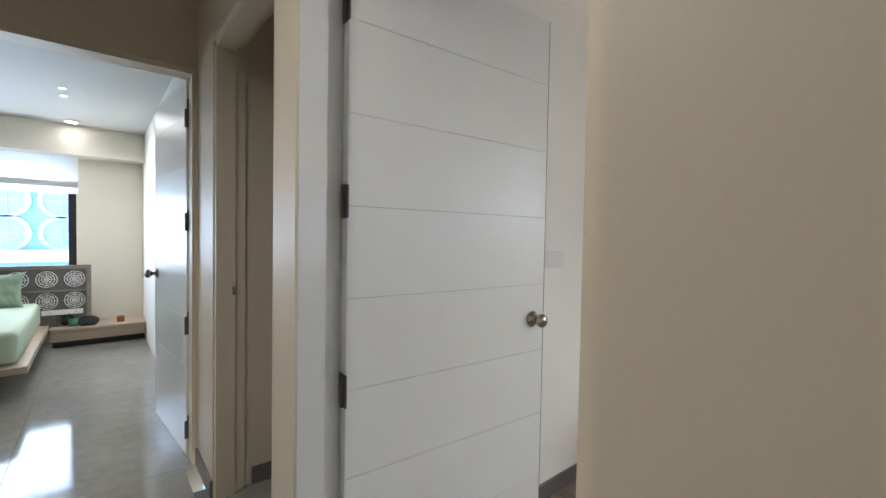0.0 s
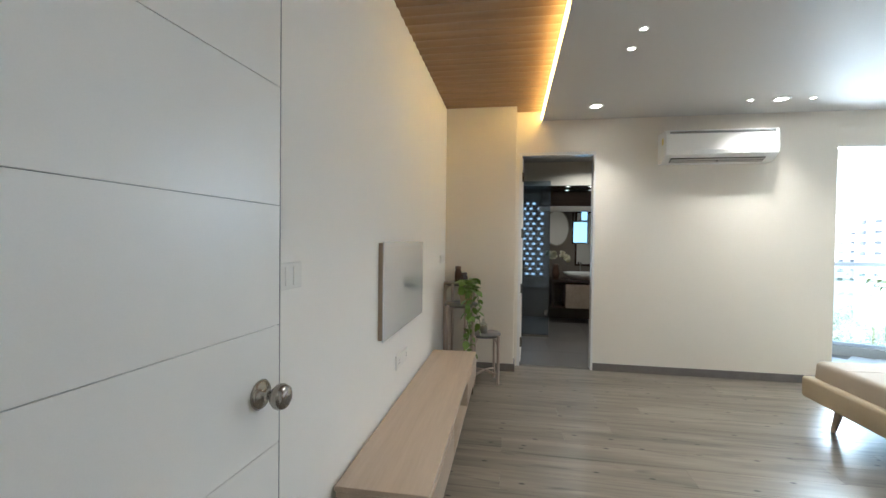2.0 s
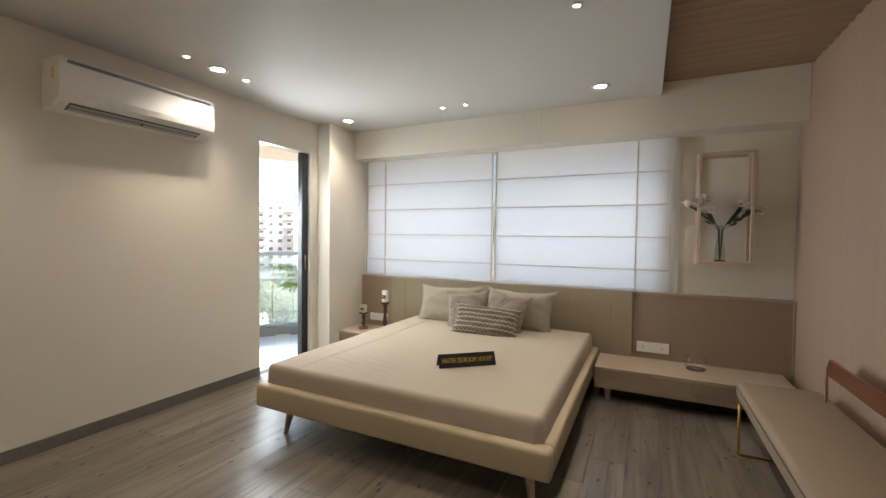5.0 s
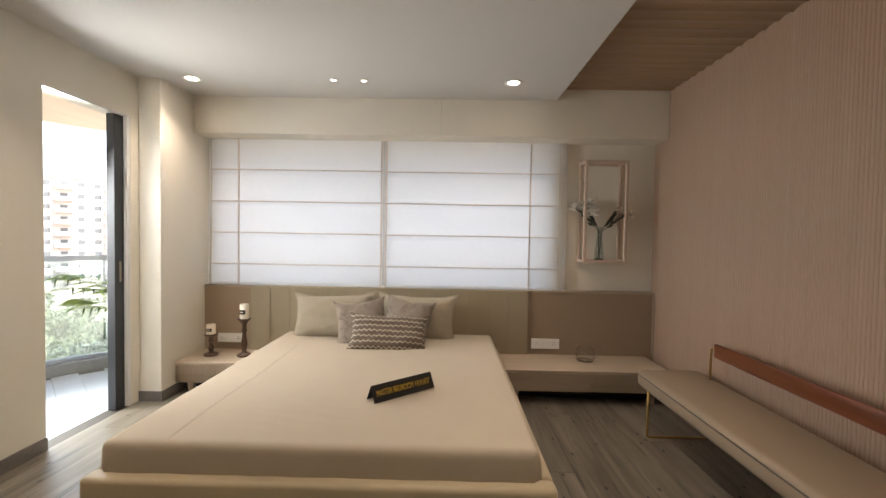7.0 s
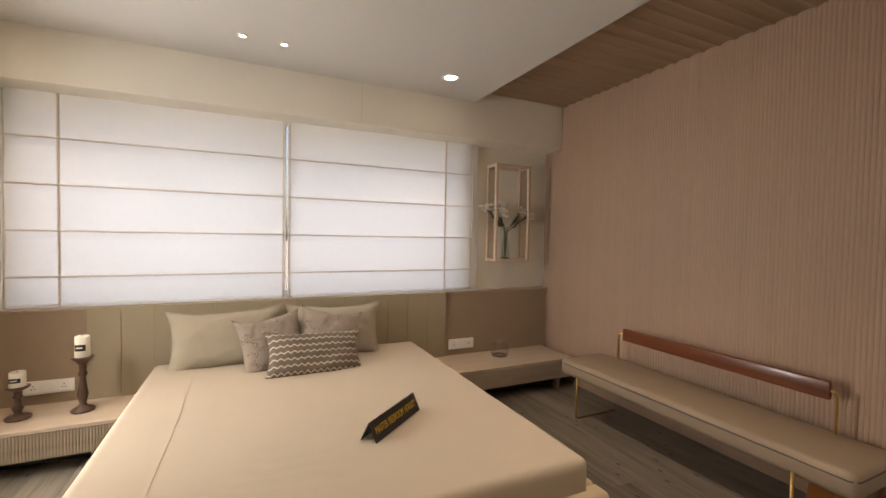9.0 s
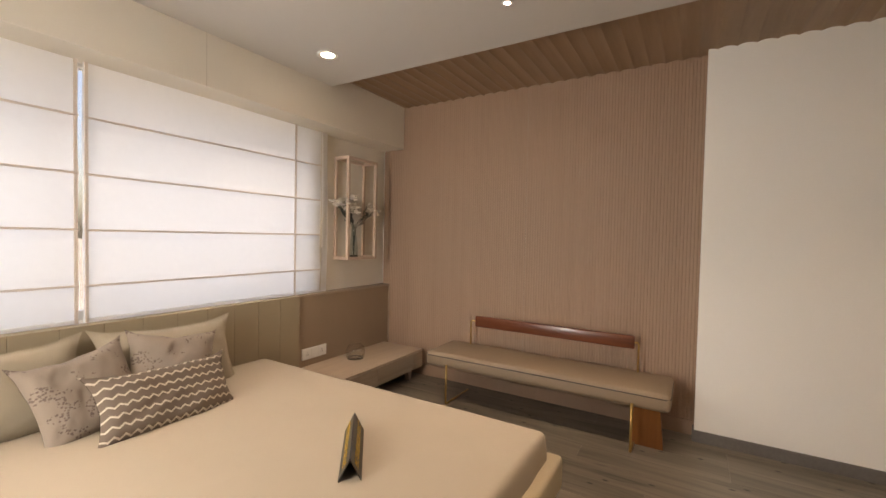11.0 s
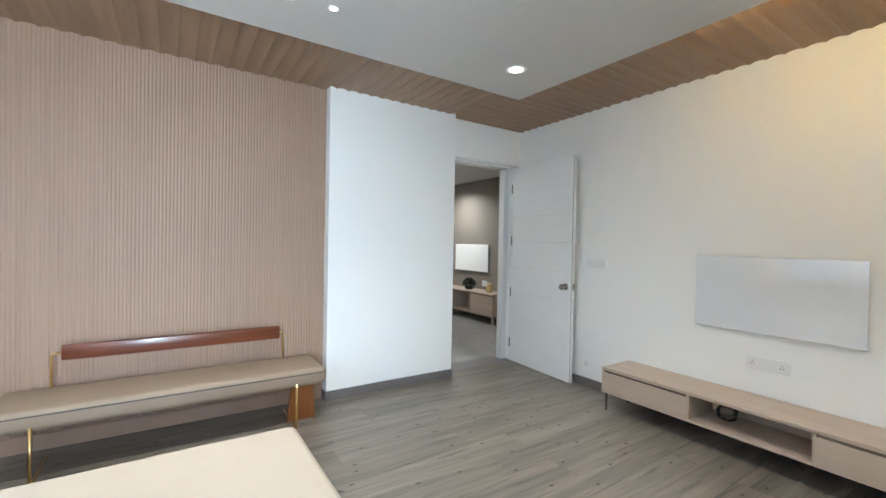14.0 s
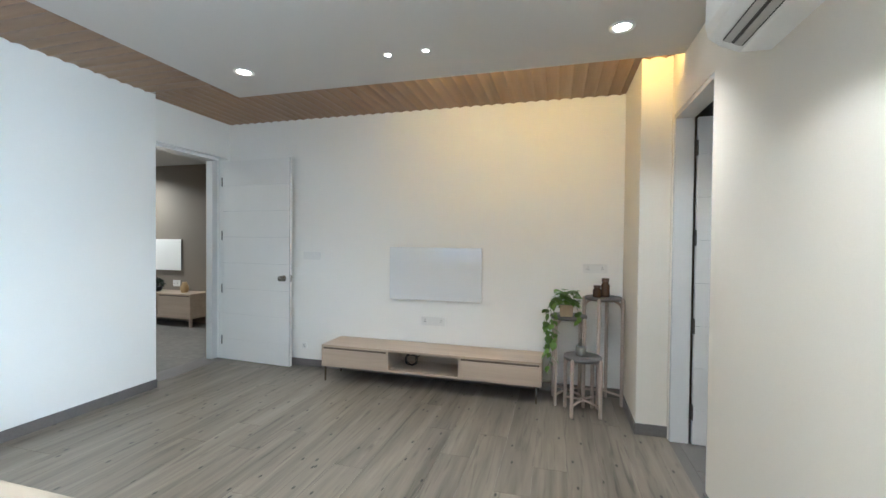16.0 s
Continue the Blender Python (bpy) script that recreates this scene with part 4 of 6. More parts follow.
# ---- balcony ----
BAL_TILE = mat("pale_blue_grey_balcony_tile", (0.48, 0.51, 0.54), 0.45, vary=0.06, scale=3)
KERB = mat("grey_kerb_stone", (0.20, 0.20, 0.20), 0.6, vary=0.1)
SOFFIT = wood("balcony_soffit_board", (0.52, 0.45, 0.39), (0.62, 0.55, 0.48), 1, 0.6, 6, 30, 0.05)
CX, CY, RB = 4.80, -3.05, 1.36


def arc_slab(r0, r1, z0, z1, a0=-100, a1=75, n=40):
    bm = bmesh.new()
    rows = []
    for i in range(n + 1):
        a = radians(a0 + (a1 - a0) * i / n)
        c, s = math.cos(a), math.sin(a)
        rows.append([bm.verts.new((CX + r * c, CY + r * s, z)) for r, z in ((r0, z0), (r1, z0), (r1, z1), (r0, z1))])
    for a, b in zip(rows, rows[1:]):
        for k in range(4):
            bm.faces.new((a[k], a[(k + 1) % 4], b[(k + 1) % 4], b[k]))
    bm.faces.new(rows[0])
    bm.faces.new(rows[-1][::-1])
    return bm


bf = structure("balcony_floor", boxes((XE, 6.16, -4.42, -1.7, -0.2, -0.024)), TILE_JOINT, "pale grey tiled balcony floor", "floor")
me = mesh_of("tile", box(-0.269, 0.269, -0.094, 0.094, -0.012, 0.0, 0.001, 1), BAL_TILE)
turn = radians(-43)
for j in range(-9, 10):
    for i in range(-4, 5):
        u, v = 0.54 * i + (0.27 if j % 2 else 0.0), 0.19 * j
        x, y = 5.35 + u * math.cos(turn) - v * math.sin(turn), -3.05 + u * math.sin(turn) + v * math.cos(turn)
        if x > 4.60 and math.hypot(x - CX, y - CY) < 1.24:
            t = new("tile", me)
            t.parent = bf
            t.matrix_local = pose(x, y, -0.018, 0, 0, -43)
structure("balcony_kerb", arc_slab(RB - 0.06, RB + 0.14, -0.25, 0.085), KERB, "curved grey stone kerb round the balcony", "kerb")
structure("balcony_soffit", arc_slab(0.0, RB + 0.25, 2.34, 2.48), SOFFIT, "pale timber balcony soffit", "ceiling")
rail = thing("balcony_railing", (0, 0, 0, 0, 0, 0), "curved glass balustrade with a grey metal handrail", "railing")
RAIL_GREY = mat("grey_rail_metal", (0.30, 0.33, 0.37), 0.35, 0.6)
part("handrail", arc_slab(RB + 0.01, RB + 0.07, 1.035, 1.085), RAIL_GREY, rail)
part("bottom_channel", arc_slab(RB + 0.02, RB + 0.06, 0.085, 0.12), RAIL_GREY, rail)
BAL_GLASS = glass("balustrade_glass", (0.84, 0.93, 0.96), 0.0, 0.75, 0.2)
for k in range(5):
    pn = part("pane", arc_slab(RB + 0.036, RB + 0.044, 0.12, 1.035, -100 + 35 * k + 0.4, -65 + 35 * k - 0.4, 10), BAL_GLASS, rail)
    pn.visible_shadow = False

# palm on the balcony
PALM = mat("palm_leaf", (0.16, 0.22, 0.05), 0.5, vary=0.25, scale=6)
palm = thing("potted_palm", (5.28, -4.02, -0.018, 0, 0, 0), "areca palm with arching yellow-green fronds on the balcony", "plant")
part("pot", lathe([(0, 0), (0.13, 0), (0.17, 0.30), (0.18, 0.32), (0.155, 0.32), (0.15, 0.27), (0, 0.27)], 24), CONCRETE_WHITE, palm, smooth=True)
rg = random.Random(11)
for k in range(13):
    a = rg.uniform(0, 6.283) if k > 5 else rg.uniform(1.2, 3.4)
    reach, up = rg.uniform(0.4, 0.72), rg.uniform(0.55, 0.95)
    pts = [Vector((reach * s ** 1.5 * math.cos(a), reach * s ** 1.5 * math.sin(a), 0.27 + up * (1.35 * s - 0.62 * s * s))) for s in [i / 12 for i in range(13)]]
    bm = tube(pts, 0.006, 5, None, 0.35)
    for i in range(4, 13):
        d = (pts[i] - pts[i - 1]).normalized()
        side = d.cross(Vector((0, 0, 1))).normalized()
        for s in (-1, 1):
            ln = 0.24 * math.sin(math.pi * (i - 2) / 13) + 0.05
            tip = pts[i] + ln * (0.75 * s * side + 0.6 * d) + Vector((0, 0, -0.08))
            mid = (pts[i] + tip) / 2 + Vector((0, 0, 0.03))
            w = 0.010 * d
            q = [bm.verts.new(v) for v in (pts[i] - w, mid - w, tip, mid + w, pts[i] + w)]
            bm.faces.new(q)
    part("frond", bm, PALM, palm)

# ---- the view from the balcony ----
GROUND = mat("dry_ground", (0.38, 0.34, 0.27), 0.9, vary=0.3, scale=0.02, grain=0.4)
structure("ground", box(-900, 1500, -1500, 900, -24.5, -24.0), GROUND, "dusty open ground far below", "ground")
ROAD = mat("asphalt", (0.06, 0.06, 0.06), 0.9, vary=0.15, scale=0.3)
structure("road", box(-6, 6, -160, 160, -24.02, -23.95, m=pose(66, -62, 0, 0, 0, 42)), ROAD, "grey street below the balcony", "road")


FAR_GLASS = mat("far_window_glass", (0.10, 0.12, 0.14), 0.2)


def tower(x, y, w, d, h, turn, label, storeys):
    b = thing("apartment_building", (x, y, -24, 0, 0, turn), label, "building", "distant apartment buildings")
    part("wall", box(-w / 2, w / 2, -d / 2, d / 2, 0, h), CONCRETE_WHITE, b)
    part("roof", boxes((-w / 2 - 0.3, w / 2 + 0.3, -d / 2 - 0.3, d / 2 + 0.3, h, h + 0.8), (-w / 6, w / 6, -d / 5, d / 5, h + 0.8, h + 4)), CONCRETE_WHITE, b)
    pane = mesh_of("window", box(-0.7, 0.7, -0.04, 0.1, -0.6, 0.6), FAR_GLASS)
    slab = mesh_of("balcony", box(-1.9, 1.9, -1.3, 0, -0.15, 0.9), CONCRETE_WHITE)
    n = int(w / 3.2)
    for j in range(storeys):
        for i in range(n):
            px = -w / 2 + (i + 0.5) * w / n
            z = (j + 0.5) * h / storeys
            if z < 12:
                continue
            o = new("window", pane)
            o.parent = b
            o.location = (px, -d / 2, z)
            if i % 3 == 1:
                s = new("balcony", slab)
                s.parent = b
                s.location = (px, -d / 2, z - 1.2)


def aim(dist, azimuth):
    a = radians(azimuth)
    return 3 + dist * math.cos(a), -2 + dist * math.sin(a)


for dist, az, w, h, st, off in ((150, -50, 30, 38.5, 13, 8), (175, -40, 26, 37, 12, -10), (200, -30, 36, 34, 11, 10), (140, -63, 28, 31, 10, 0), (260, -45, 60, 34, 11, 20), (260, -35, 50, 36, 12, -5)):
    x, y = aim(dist, az)
    tower(x, y, w, 16, h, az - 90 + off, "pale multi-storey apartment building far off", st)

LEAF = mat("tree_foliage", (0.115, 0.14, 0.075), 0.8, vary=0.35, scale=1.5, grain=8)
BARK = mat("bark", (0.12, 0.09, 0.06), 0.9)


def tree_meshes(seed):
    rg = random.Random(seed)
    trunk = tube([(0, 0, 0), (0.1, 0, 1.5), (0.0, 0.1, 3.2)], 0.22, 8, None, 0.6)
    for k in range(5):
        a = k * 1.257
        tube([(0, 0.1, 2.6), (0.9 * math.cos(a), 0.9 * math.sin(a), 3.8), (1.7 * math.cos(a), 1.7 * math.sin(a), 4.8)], 0.10, 6, trunk, 0.4)
    crown = bmesh.new()
    for k in range(16):
        c = Vector((rg.gauss(0, 1.5), rg.gauss(0, 1.5), rg.uniform(3.4, 6.4)))
        q = rg.uniform(0.7, 1.4)
        for i in range(70):
            v = Vector((rg.gauss(0, 1), rg.gauss(0, 1), rg.gauss(0, 0.8))).normalized() * q * rg.uniform(0.55, 1.05)
            m = Matrix.Translation(c + v) @ Euler((rg.uniform(0, 6), rg.uniform(0, 6), rg.uniform(0, 6))).to_matrix().to_4x4()
            s = rg.uniform(0.16, 0.3)
            vs = [crown.verts.new(m @ Vector(p)) for p in ((-s, 0, 0), (0, -s * 0.6, 0.05), (s, 0, 0), (0, s * 0.6, 0.05))]
            crown.faces.new(vs)
    return mesh_of("trunk", trunk, BARK), mesh_of("crown", crown, LEAF)


KINDS = [tree_meshes(s) for s in (1, 2, 3)]
rg = random.Random(21)
for k in range(60):
    x, y = aim(rg.uniform(70, 150), rg.uniform(-68, -20))
    t = thing("tree", (x, y, -24, 0, 0, rg.uniform(0, 360)), "leafy green broadleaf tree on open ground", "tree", "trees below the balcony")
    s = rg.uniform(1.0, 1.9)
    t.scale = (s, s, s * rg.uniform(0.85, 1.15))
    for name, me in zip(("trunk", "crown"), KINDS[k % 3]):
        o = new(name, me)
        o.parent = t


# ---- cushions, sign and small things in the bedroom ----
PILLOW = mat("greige_pillowcase", (0.33, 0.28, 0.21), 0.85, vary=0.05, scale=6, grain=500, bump=0.35)


def patterned(name, kind):
    """Woven chevron lines, or scattered sprigs, on a cushion cover."""
    m = mat(name, (0.135, 0.102, 0.078) if kind == "chevron" else (0.255, 0.208, 0.168), 0.9, vary=0.08, scale=10, grain=600, bump=0.4)
    n, l = m.node_tree.nodes, m.node_tree.links
    p = n["Principled BSDF"]
    base = p.inputs["Base Color"].links[0].from_socket
    tc, sep = n.new("ShaderNodeTexCoord"), n.new("ShaderNodeSeparateXYZ")
    l.new(tc.outputs["Object"], sep.inputs[0])

    def calc(op, a, b=0.0, c=None):
        k = n.new("ShaderNodeMath")
        k.operation = op
        for i, v in enumerate((a, b) if c is None else (a, b, c)):
            if isinstance(v, (int, float)):
                k.inputs[i].default_value = v
            else:
                l.new(v, k.inputs[i])
        return k.outputs[0]

    if kind == "chevron":
        zig = calc("ABSOLUTE", calc("SUBTRACT", calc("FRACT", calc("MULTIPLY", sep.outputs[0], 25.0)), 0.5))
        row = calc("FRACT", calc("MULTIPLY_ADD", sep.outputs[2], 24.0, calc("MULTIPLY", zig, 0.65)))
        fac, ink = calc("LESS_THAN", row, 0.21), (0.46, 0.40, 0.32, 1)
    else:
        mp = n.new("ShaderNodeMapping")
        mp.inputs["Scale"].default_value = (1, 0.3, 1)
        l.new(tc.outputs["Object"], mp.inputs["Vector"])
        v, w = n.new("ShaderNodeTexVoronoi"), n.new("ShaderNodeTexNoise")
        v.inputs["Scale"].default_value = 90
        w.inputs["Scale"].default_value, w.inputs["Detail"].default_value = 13, 3
        l.new(mp.outputs[0], v.inputs["Vector"])
        l.new(mp.outputs[0], w.inputs["Vector"])
        fac = calc("MULTIPLY", calc("LESS_THAN", v.outputs["Distance"], 0.42), calc("GREATER_THAN", w.outputs["Fac"], 0.53))
        fac, ink = calc("MULTIPLY", fac, 0.8), (0.11, 0.075, 0.065, 1)
    mix = n.new("ShaderNodeMix")
    mix.data_type = "RGBA"
    l.new(fac, mix.inputs["Factor"])
    l.new(base, mix.inputs[6])
    mix.inputs[7].default_value = ink
    l.new(mix.outputs[2], p.inputs["Base Color"])
    return m


CHEVRON, SPRIG = patterned("chevron_weave", "chevron"), patterned("sprig_print", "sprig")
for nm, w, h, t, material, m, label, seed in (
        ("pillow", 0.70, 0.43, 0.18, PILLOW, pose(3.335, -3.645, 0.612, 20, 1, 2), "plump greige pillow leaning on the headboard", 1),
        ("pillow", 0.70, 0.43, 0.18, PILLOW, pose(2.61, -3.645, 0.616, 20, -1, -3), "plump greige pillow leaning on the headboard", 2),
        ("cushion", 0.42, 0.40, 0.13, SPRIG, pose(3.05, -3.46, 0.604, 28, 7, 10), "square greige cushion with a dark sprig print", 4),
        ("cushion", 0.42, 0.40, 0.13, SPRIG, pose(2.68, -3.48, 0.616, 24, -8, -10), "square greige cushion with a dark sprig print", 5),
        ("cushion", 0.62, 0.31, 0.13, CHEVRON, pose(2.80, -3.27, 0.562, 31, -2, 3), "oblong brown cushion with white chevron lines", 6)):
    tagged(new(nm, mesh_of(nm, pillow_mesh(w, h, t, seed, 0.022 if nm == "pillow" else 0.008), material, True)), label, nm, "cushions on the bed").matrix_world = m

# sign
SIGN_BLACK = mat("black_card", (0.008, 0.008, 0.008), 0.35)
GOLD = mat("gold_print", (0.62, 0.40, 0.06), 0.4, 0.3)
yaw = 40.7
sign = thing("tent_sign", pose(2.554, -2.277, 0.458, 0, 0, 180 + yaw), "black folded tent sign with gold lettering on the bed", "sign")
H, D = 0.080, 0.039
lean = math.degrees(math.atan2(D, H))
face = box(-0.196, 0.196, -0.0015, 0.0015, 0, 0.0895, m=pose(0, -0.0, 0, -lean, 0, 0))
part("front_panel", face, SIGN_BLACK, sign)
part("back_panel", box(-0.196, 0.196, -0.0015, 0.0015, 0, 0.0895, m=pose(0, 2 * D + 0.002, 0, lean, 0, 0)), SIGN_BLACK, sign)


def lettering(text, size, material, parent, m):
    cu = bpy.data.curves.new("lettering", "FONT")
    cu.body, cu.size, cu.align_x, cu.align_y, cu.extrude = text, size, "CENTER", "CENTER", 0.0004
    tmp = bpy.data.objects.new("lettering", cu)
    scene.collection.objects.link(tmp)
    bpy.context.view_layer.update()
    me = bpy.data.meshes.new_from_object(tmp.evaluated_get(bpy.context.evaluated_depsgraph_get()))
    bpy.data.objects.remove(tmp)
    me.materials.clear()
    me.materials.append(material)
    ob = new("lettering", me)
    ob.parent = parent
    ob.matrix_local = m
    return ob


lettering("MASTER BEDROOM 14'X16'5\"", 0.034, GOLD, sign, pose(0, 0, 0, -lean, 0, 0) @ pose(0, -0.003, 0.044, 90, 0, 0) @ Matrix.Diagonal((0.80, 1.3, 1, 1)))
lettering("MASTER BEDROOM 14'X16'5\"", 0.034, GOLD, sign, pose(0, 2 * D + 0.002, 0, lean, 0, 0) @ pose(0, 0.003, 0.044, 90, 0, 180) @ Matrix.Diagonal((0.80, 1.3, 1, 1)))

# candle holders
WAX = mat("cream_wax", (0.78, 0.72, 0.60), 0.45, vary=0.03)
BLACK_LABEL = mat("black_label", (0.012, 0.012, 0.012), 0.5)
for x, y, hs, hc, rc in ((4.385, -3.59, 0.185, 0.085, 0.036), (4.095, -3.59, 0.325, 0.125, 0.036)):
    c = thing("candle_holder", (x, y, 0.262, 0, 0, 0), "dark turned wooden candlestick on the bedside unit", "candle holder", "candle holders")
    s = hs
    prof = [(0, 0), (0.058, 0), (0.060, 0.008), (0.050, 0.018), (0.026, 0.03), (0.016, 0.045), (0.024, 0.08), (0.028, 0.10), (0.018, s * 0.5), (0.014, s * 0.62), (0.024, s * 0.68), (0.016, s * 0.75), (0.020, s * 0.86),
            (0.045, s - 0.014), (0.055, s - 0.006), (0.055, s), (0, s)]
    prof = sorted(prof[:8], key=lambda q: q[1]) + sorted(prof[8:], key=lambda q: q[1]) if s > 0.25 else [(r, z if z < 0.02 else z * 0.72 if z < 0.101 else z) for r, z in prof]
    part("stem", lathe(prof, 24), BROWN_WOOD, c, smooth=True)
    k = thing("pillar_candle", (x, y, 0.262 + hs, 0, 0, 0), "cream pillar candle with a black label", "candle", "pillar candles")
    part("wax", lathe([(0, 0), (rc, 0), (rc + 0.001, 0.004), (rc, hc - 0.004), (rc - 0.006, hc), (rc - 0.012, hc - 0.006), (0, hc - 0.010)], 28), WAX, k, smooth=True)
    part("wick", tube([(0, 0, hc - 0.011), (0.002, 0, hc + 0.006)], 0.0012, 5), BLACK_LABEL, k)
    lab = bmesh.new()
    rows = [[lab.verts.new(((rc + 0.0022) * math.cos(a), (rc + 0.0022) * math.sin(a), z)) for a in [radians(40 + 8 * i) for i in range(12)]] for z in (hc * 0.32, hc * 0.62)]
    for i in range(11):
        lab.faces.new((rows[0][i], rows[0][i + 1], rows[1][i + 1], rows[1][i]))
    part("label", lab, BLACK_LABEL, k, "small black paper label")
    bar = bmesh.new()
    rows = [[bar.verts.new(((rc + 0.003) * math.cos(a), (rc + 0.003) * math.sin(a), z)) for a in [radians(58 + 6 * i) for i in range(9)]] for z in (hc * 0.44, hc * 0.51)]
    for i in range(8):
        bar.faces.new((rows[0][i], rows[0][i + 1], rows[1][i + 1], rows[1][i]))
    part("label_print", bar, WAX, k, "pale line of print")

# glass jar on the long unit
JAR_GLASS = glass("jar_glass", (0.985, 0.985, 0.98), 0.02, 0.8, 0.05)
jar = thing("glass_jar", (1.14, -3.63, 0.272, 0, 0, 0), "squat clear glass jar on the bedside unit", "jar")
part("body", lathe([(0, 0.002), (0.068, 0.002), (0.078, 0.012), (0.080, 0.07), (0.070, 0.105), (0.048, 0.125), (0.046, 0.15), (0.052, 0.155)], 32), JAR_GLASS, jar, smooth=True)
part("inner_wall", lathe([(0, 0.010), (0.064, 0.010), (0.073, 0.02), (0.075, 0.07), (0.066, 0.10), (0.045, 0.12)], 32), JAR_GLASS, jar, smooth=True)
part("base_rim", lathe([(0.05, 0), (0.068, 0), (0.066, 0.008), (0.05, 0.008), (0.05, 0)], 28), mat("thick_glass", (0.55, 0.55, 0.50), 0.1, Transmission_Weight=0.7), jar, smooth=True)


# sockets and switches
def wall_plate(name, x0, x1, z0, z1, y, face_dir, pieces, label, holes=True):
    """A plate on a wall that looks along -y (face_dir -1) or +y (1)."""
    cx, cz = (x0 + x1) / 2, (z0 + z1) / 2
    p = thing(name, (cx, y, cz, 0, 0, 0 if face_dir < 0 else 180), label, "socket" if holes else "switch")
    w, h = (x1 - x0) / 2, (z1 - z0) / 2
    part("cover", box(-w, w, -0.012, 0.0, -h, h, 0.003, 2), PLASTIC, p)
    n = pieces
    for i in range(n):
        a, b = -w + 0.012 + i * (2 * w - 0.024) / n, -w + 0.012 + (i + 1) * (2 * w - 0.024) / n
        part("rocker", box(a + 0.002, b - 0.002, -0.0145, -0.012, -h + 0.012, h - 0.012, 0.001, 1), PLASTIC, p)
        if holes and i in (0, n - 1):
            c = (a + b) / 2
            for dx, dz in ((0, 0.012), (-0.008, -0.006), (0.008, -0.006)):
                part("pin_hole", lathe([(0, 0), (0.0035, 0), (0.0035, 0.001), (0, 0.001)], 8, pose(c + dx, -0.0143, dz, 90, 0, 0)), SOCKET_DARK, p)
    return p


wall_plate("light_switch", 1.42, 1.62, 1.125, 1.205, YN, -1, 4, "white four-gang switch plate on the wall", False)
wall_plate("wall_socket", 2.733, 2.974, 0.517, 0.600, YN, -1, 4, "white socket plate below the television panel")
wall_plate("wall_socket", 4.213, 4.414, 1.066, 1.143, YN, -1, 3, "white socket plate above the side tables")
wall_plate("wall_socket", 1.405, 1.465, 0.185, 0.245, YN, -1, 1, "small white socket plate near the floor")
wall_plate("wall_socket", 1.323, 1.575, 0.325, 0.415, -3.80, 1, 3, "white socket plate on the taupe panel")
wall_plate("wall_socket", 4.195, 4.439, 0.325, 0.408, -3.80, 1, 3, "white socket plate behind the candlesticks")
wall_plate("wall_socket", -2.0, -1.86, 0.56, 0.66, 2.588, -1, 2, "white socket plate on the taupe wall")
wall_plate("wall_socket", -0.62, -0.28, 0.345, 0.40, 6.03, -1, 3, "white socket strip on the headboard")

# wall box with vase and flowers
BOX_WOOD = wood("pale_box_wood", (0.50, 0.38, 0.30), (0.60, 0.47, 0.38), 2, 0.5, 16, 40, 0.06)
wb = thing("wall_box", (0.957, -3.905, 1.115, 0, 0, 0), "open pale wooden box frame shelf on the wall", "wall shelf")
W, DD, HH, B = 0.193, 0.175, 0.905, 0.026
for sx in (-1, 1):
    for y in (0.0, DD - B):
        part("post", box(sx * W - (B if sx > 0 else 0), sx * W + (0 if sx > 0 else B), y, y + B, 0.0, HH, 0.002, 1), BOX_WOOD, wb)
for z in (0.0, HH - B):
    for y in (0.0, DD - B):
        part("rail", box(-W + B, W - B, y, y + B, z, z + B, 0.002, 1), BOX_WOOD, wb)
    for sx in (-1, 1):
        part("side_rail", box(sx * W - (B if sx > 0 else 0), sx * W + (0 if sx > 0 else B), B, DD - B, z, z + B, 0.002, 1), BOX_WOOD, wb)
part("shelf", box(-W + B, W - B, B, DD - B, 0.004, 0.020), BOX_WOOD, wb)
VASE_GLASS = glass("vase_glass", (0.82, 0.86, 0.84))
fv = thing("glass_vase", (0.975, -3.825, 1.136, 0, 0, 0), "slim clear glass bottle vase with white orchid sprays", "vase")
part("vase", lathe([(0, 0.002), (0.038, 0.002), (0.042, 0.02), (0.034, 0.12), (0.020, 0.22), (0.018, 0.28), (0.024, 0.30)], 26), VASE_GLASS, fv, smooth=True)
part("vase_foot", lathe([(0, 0), (0.036, 0), (0.034, 0.014), (0, 0.016)], 24), mat("smoked_glass", (0.04, 0.04, 0.035), 0.1), fv, smooth=True)
STEM = mat("dark_stem", (0.035, 0.04, 0.02), 0.6)
PETAL = mat("white_petal", (0.82, 0.79, 0.72), 0.6, vary=0.06, scale=40)
SPRAY_LEAF = mat("dusky_leaf", (0.045, 0.05, 0.035), 0.6, vary=0.2, scale=20)
rg = random.Random(14)


def petals(bm, c, s):
    for k in range(6):
        a = k * 1.047
        m = Matrix.Translation(c) @ Euler((rg.uniform(-0.5, 0.5), rg.uniform(-0.5, 0.5), 0)).to_matrix().to_4x4() @ pose(0, 0, 0, 0, 0, math.degrees(a))
        pts = [(0, 0, 0), (0.5 * s, -0.36 * s, 0.1 * s), (s, -0.16 * s, 0.22 * s), (s, 0.16 * s, 0.22 * s), (0.5 * s, 0.36 * s, 0.1 * s)]
        bm.faces.new([bm.verts.new(m @ Vector(p)) for p in pts])


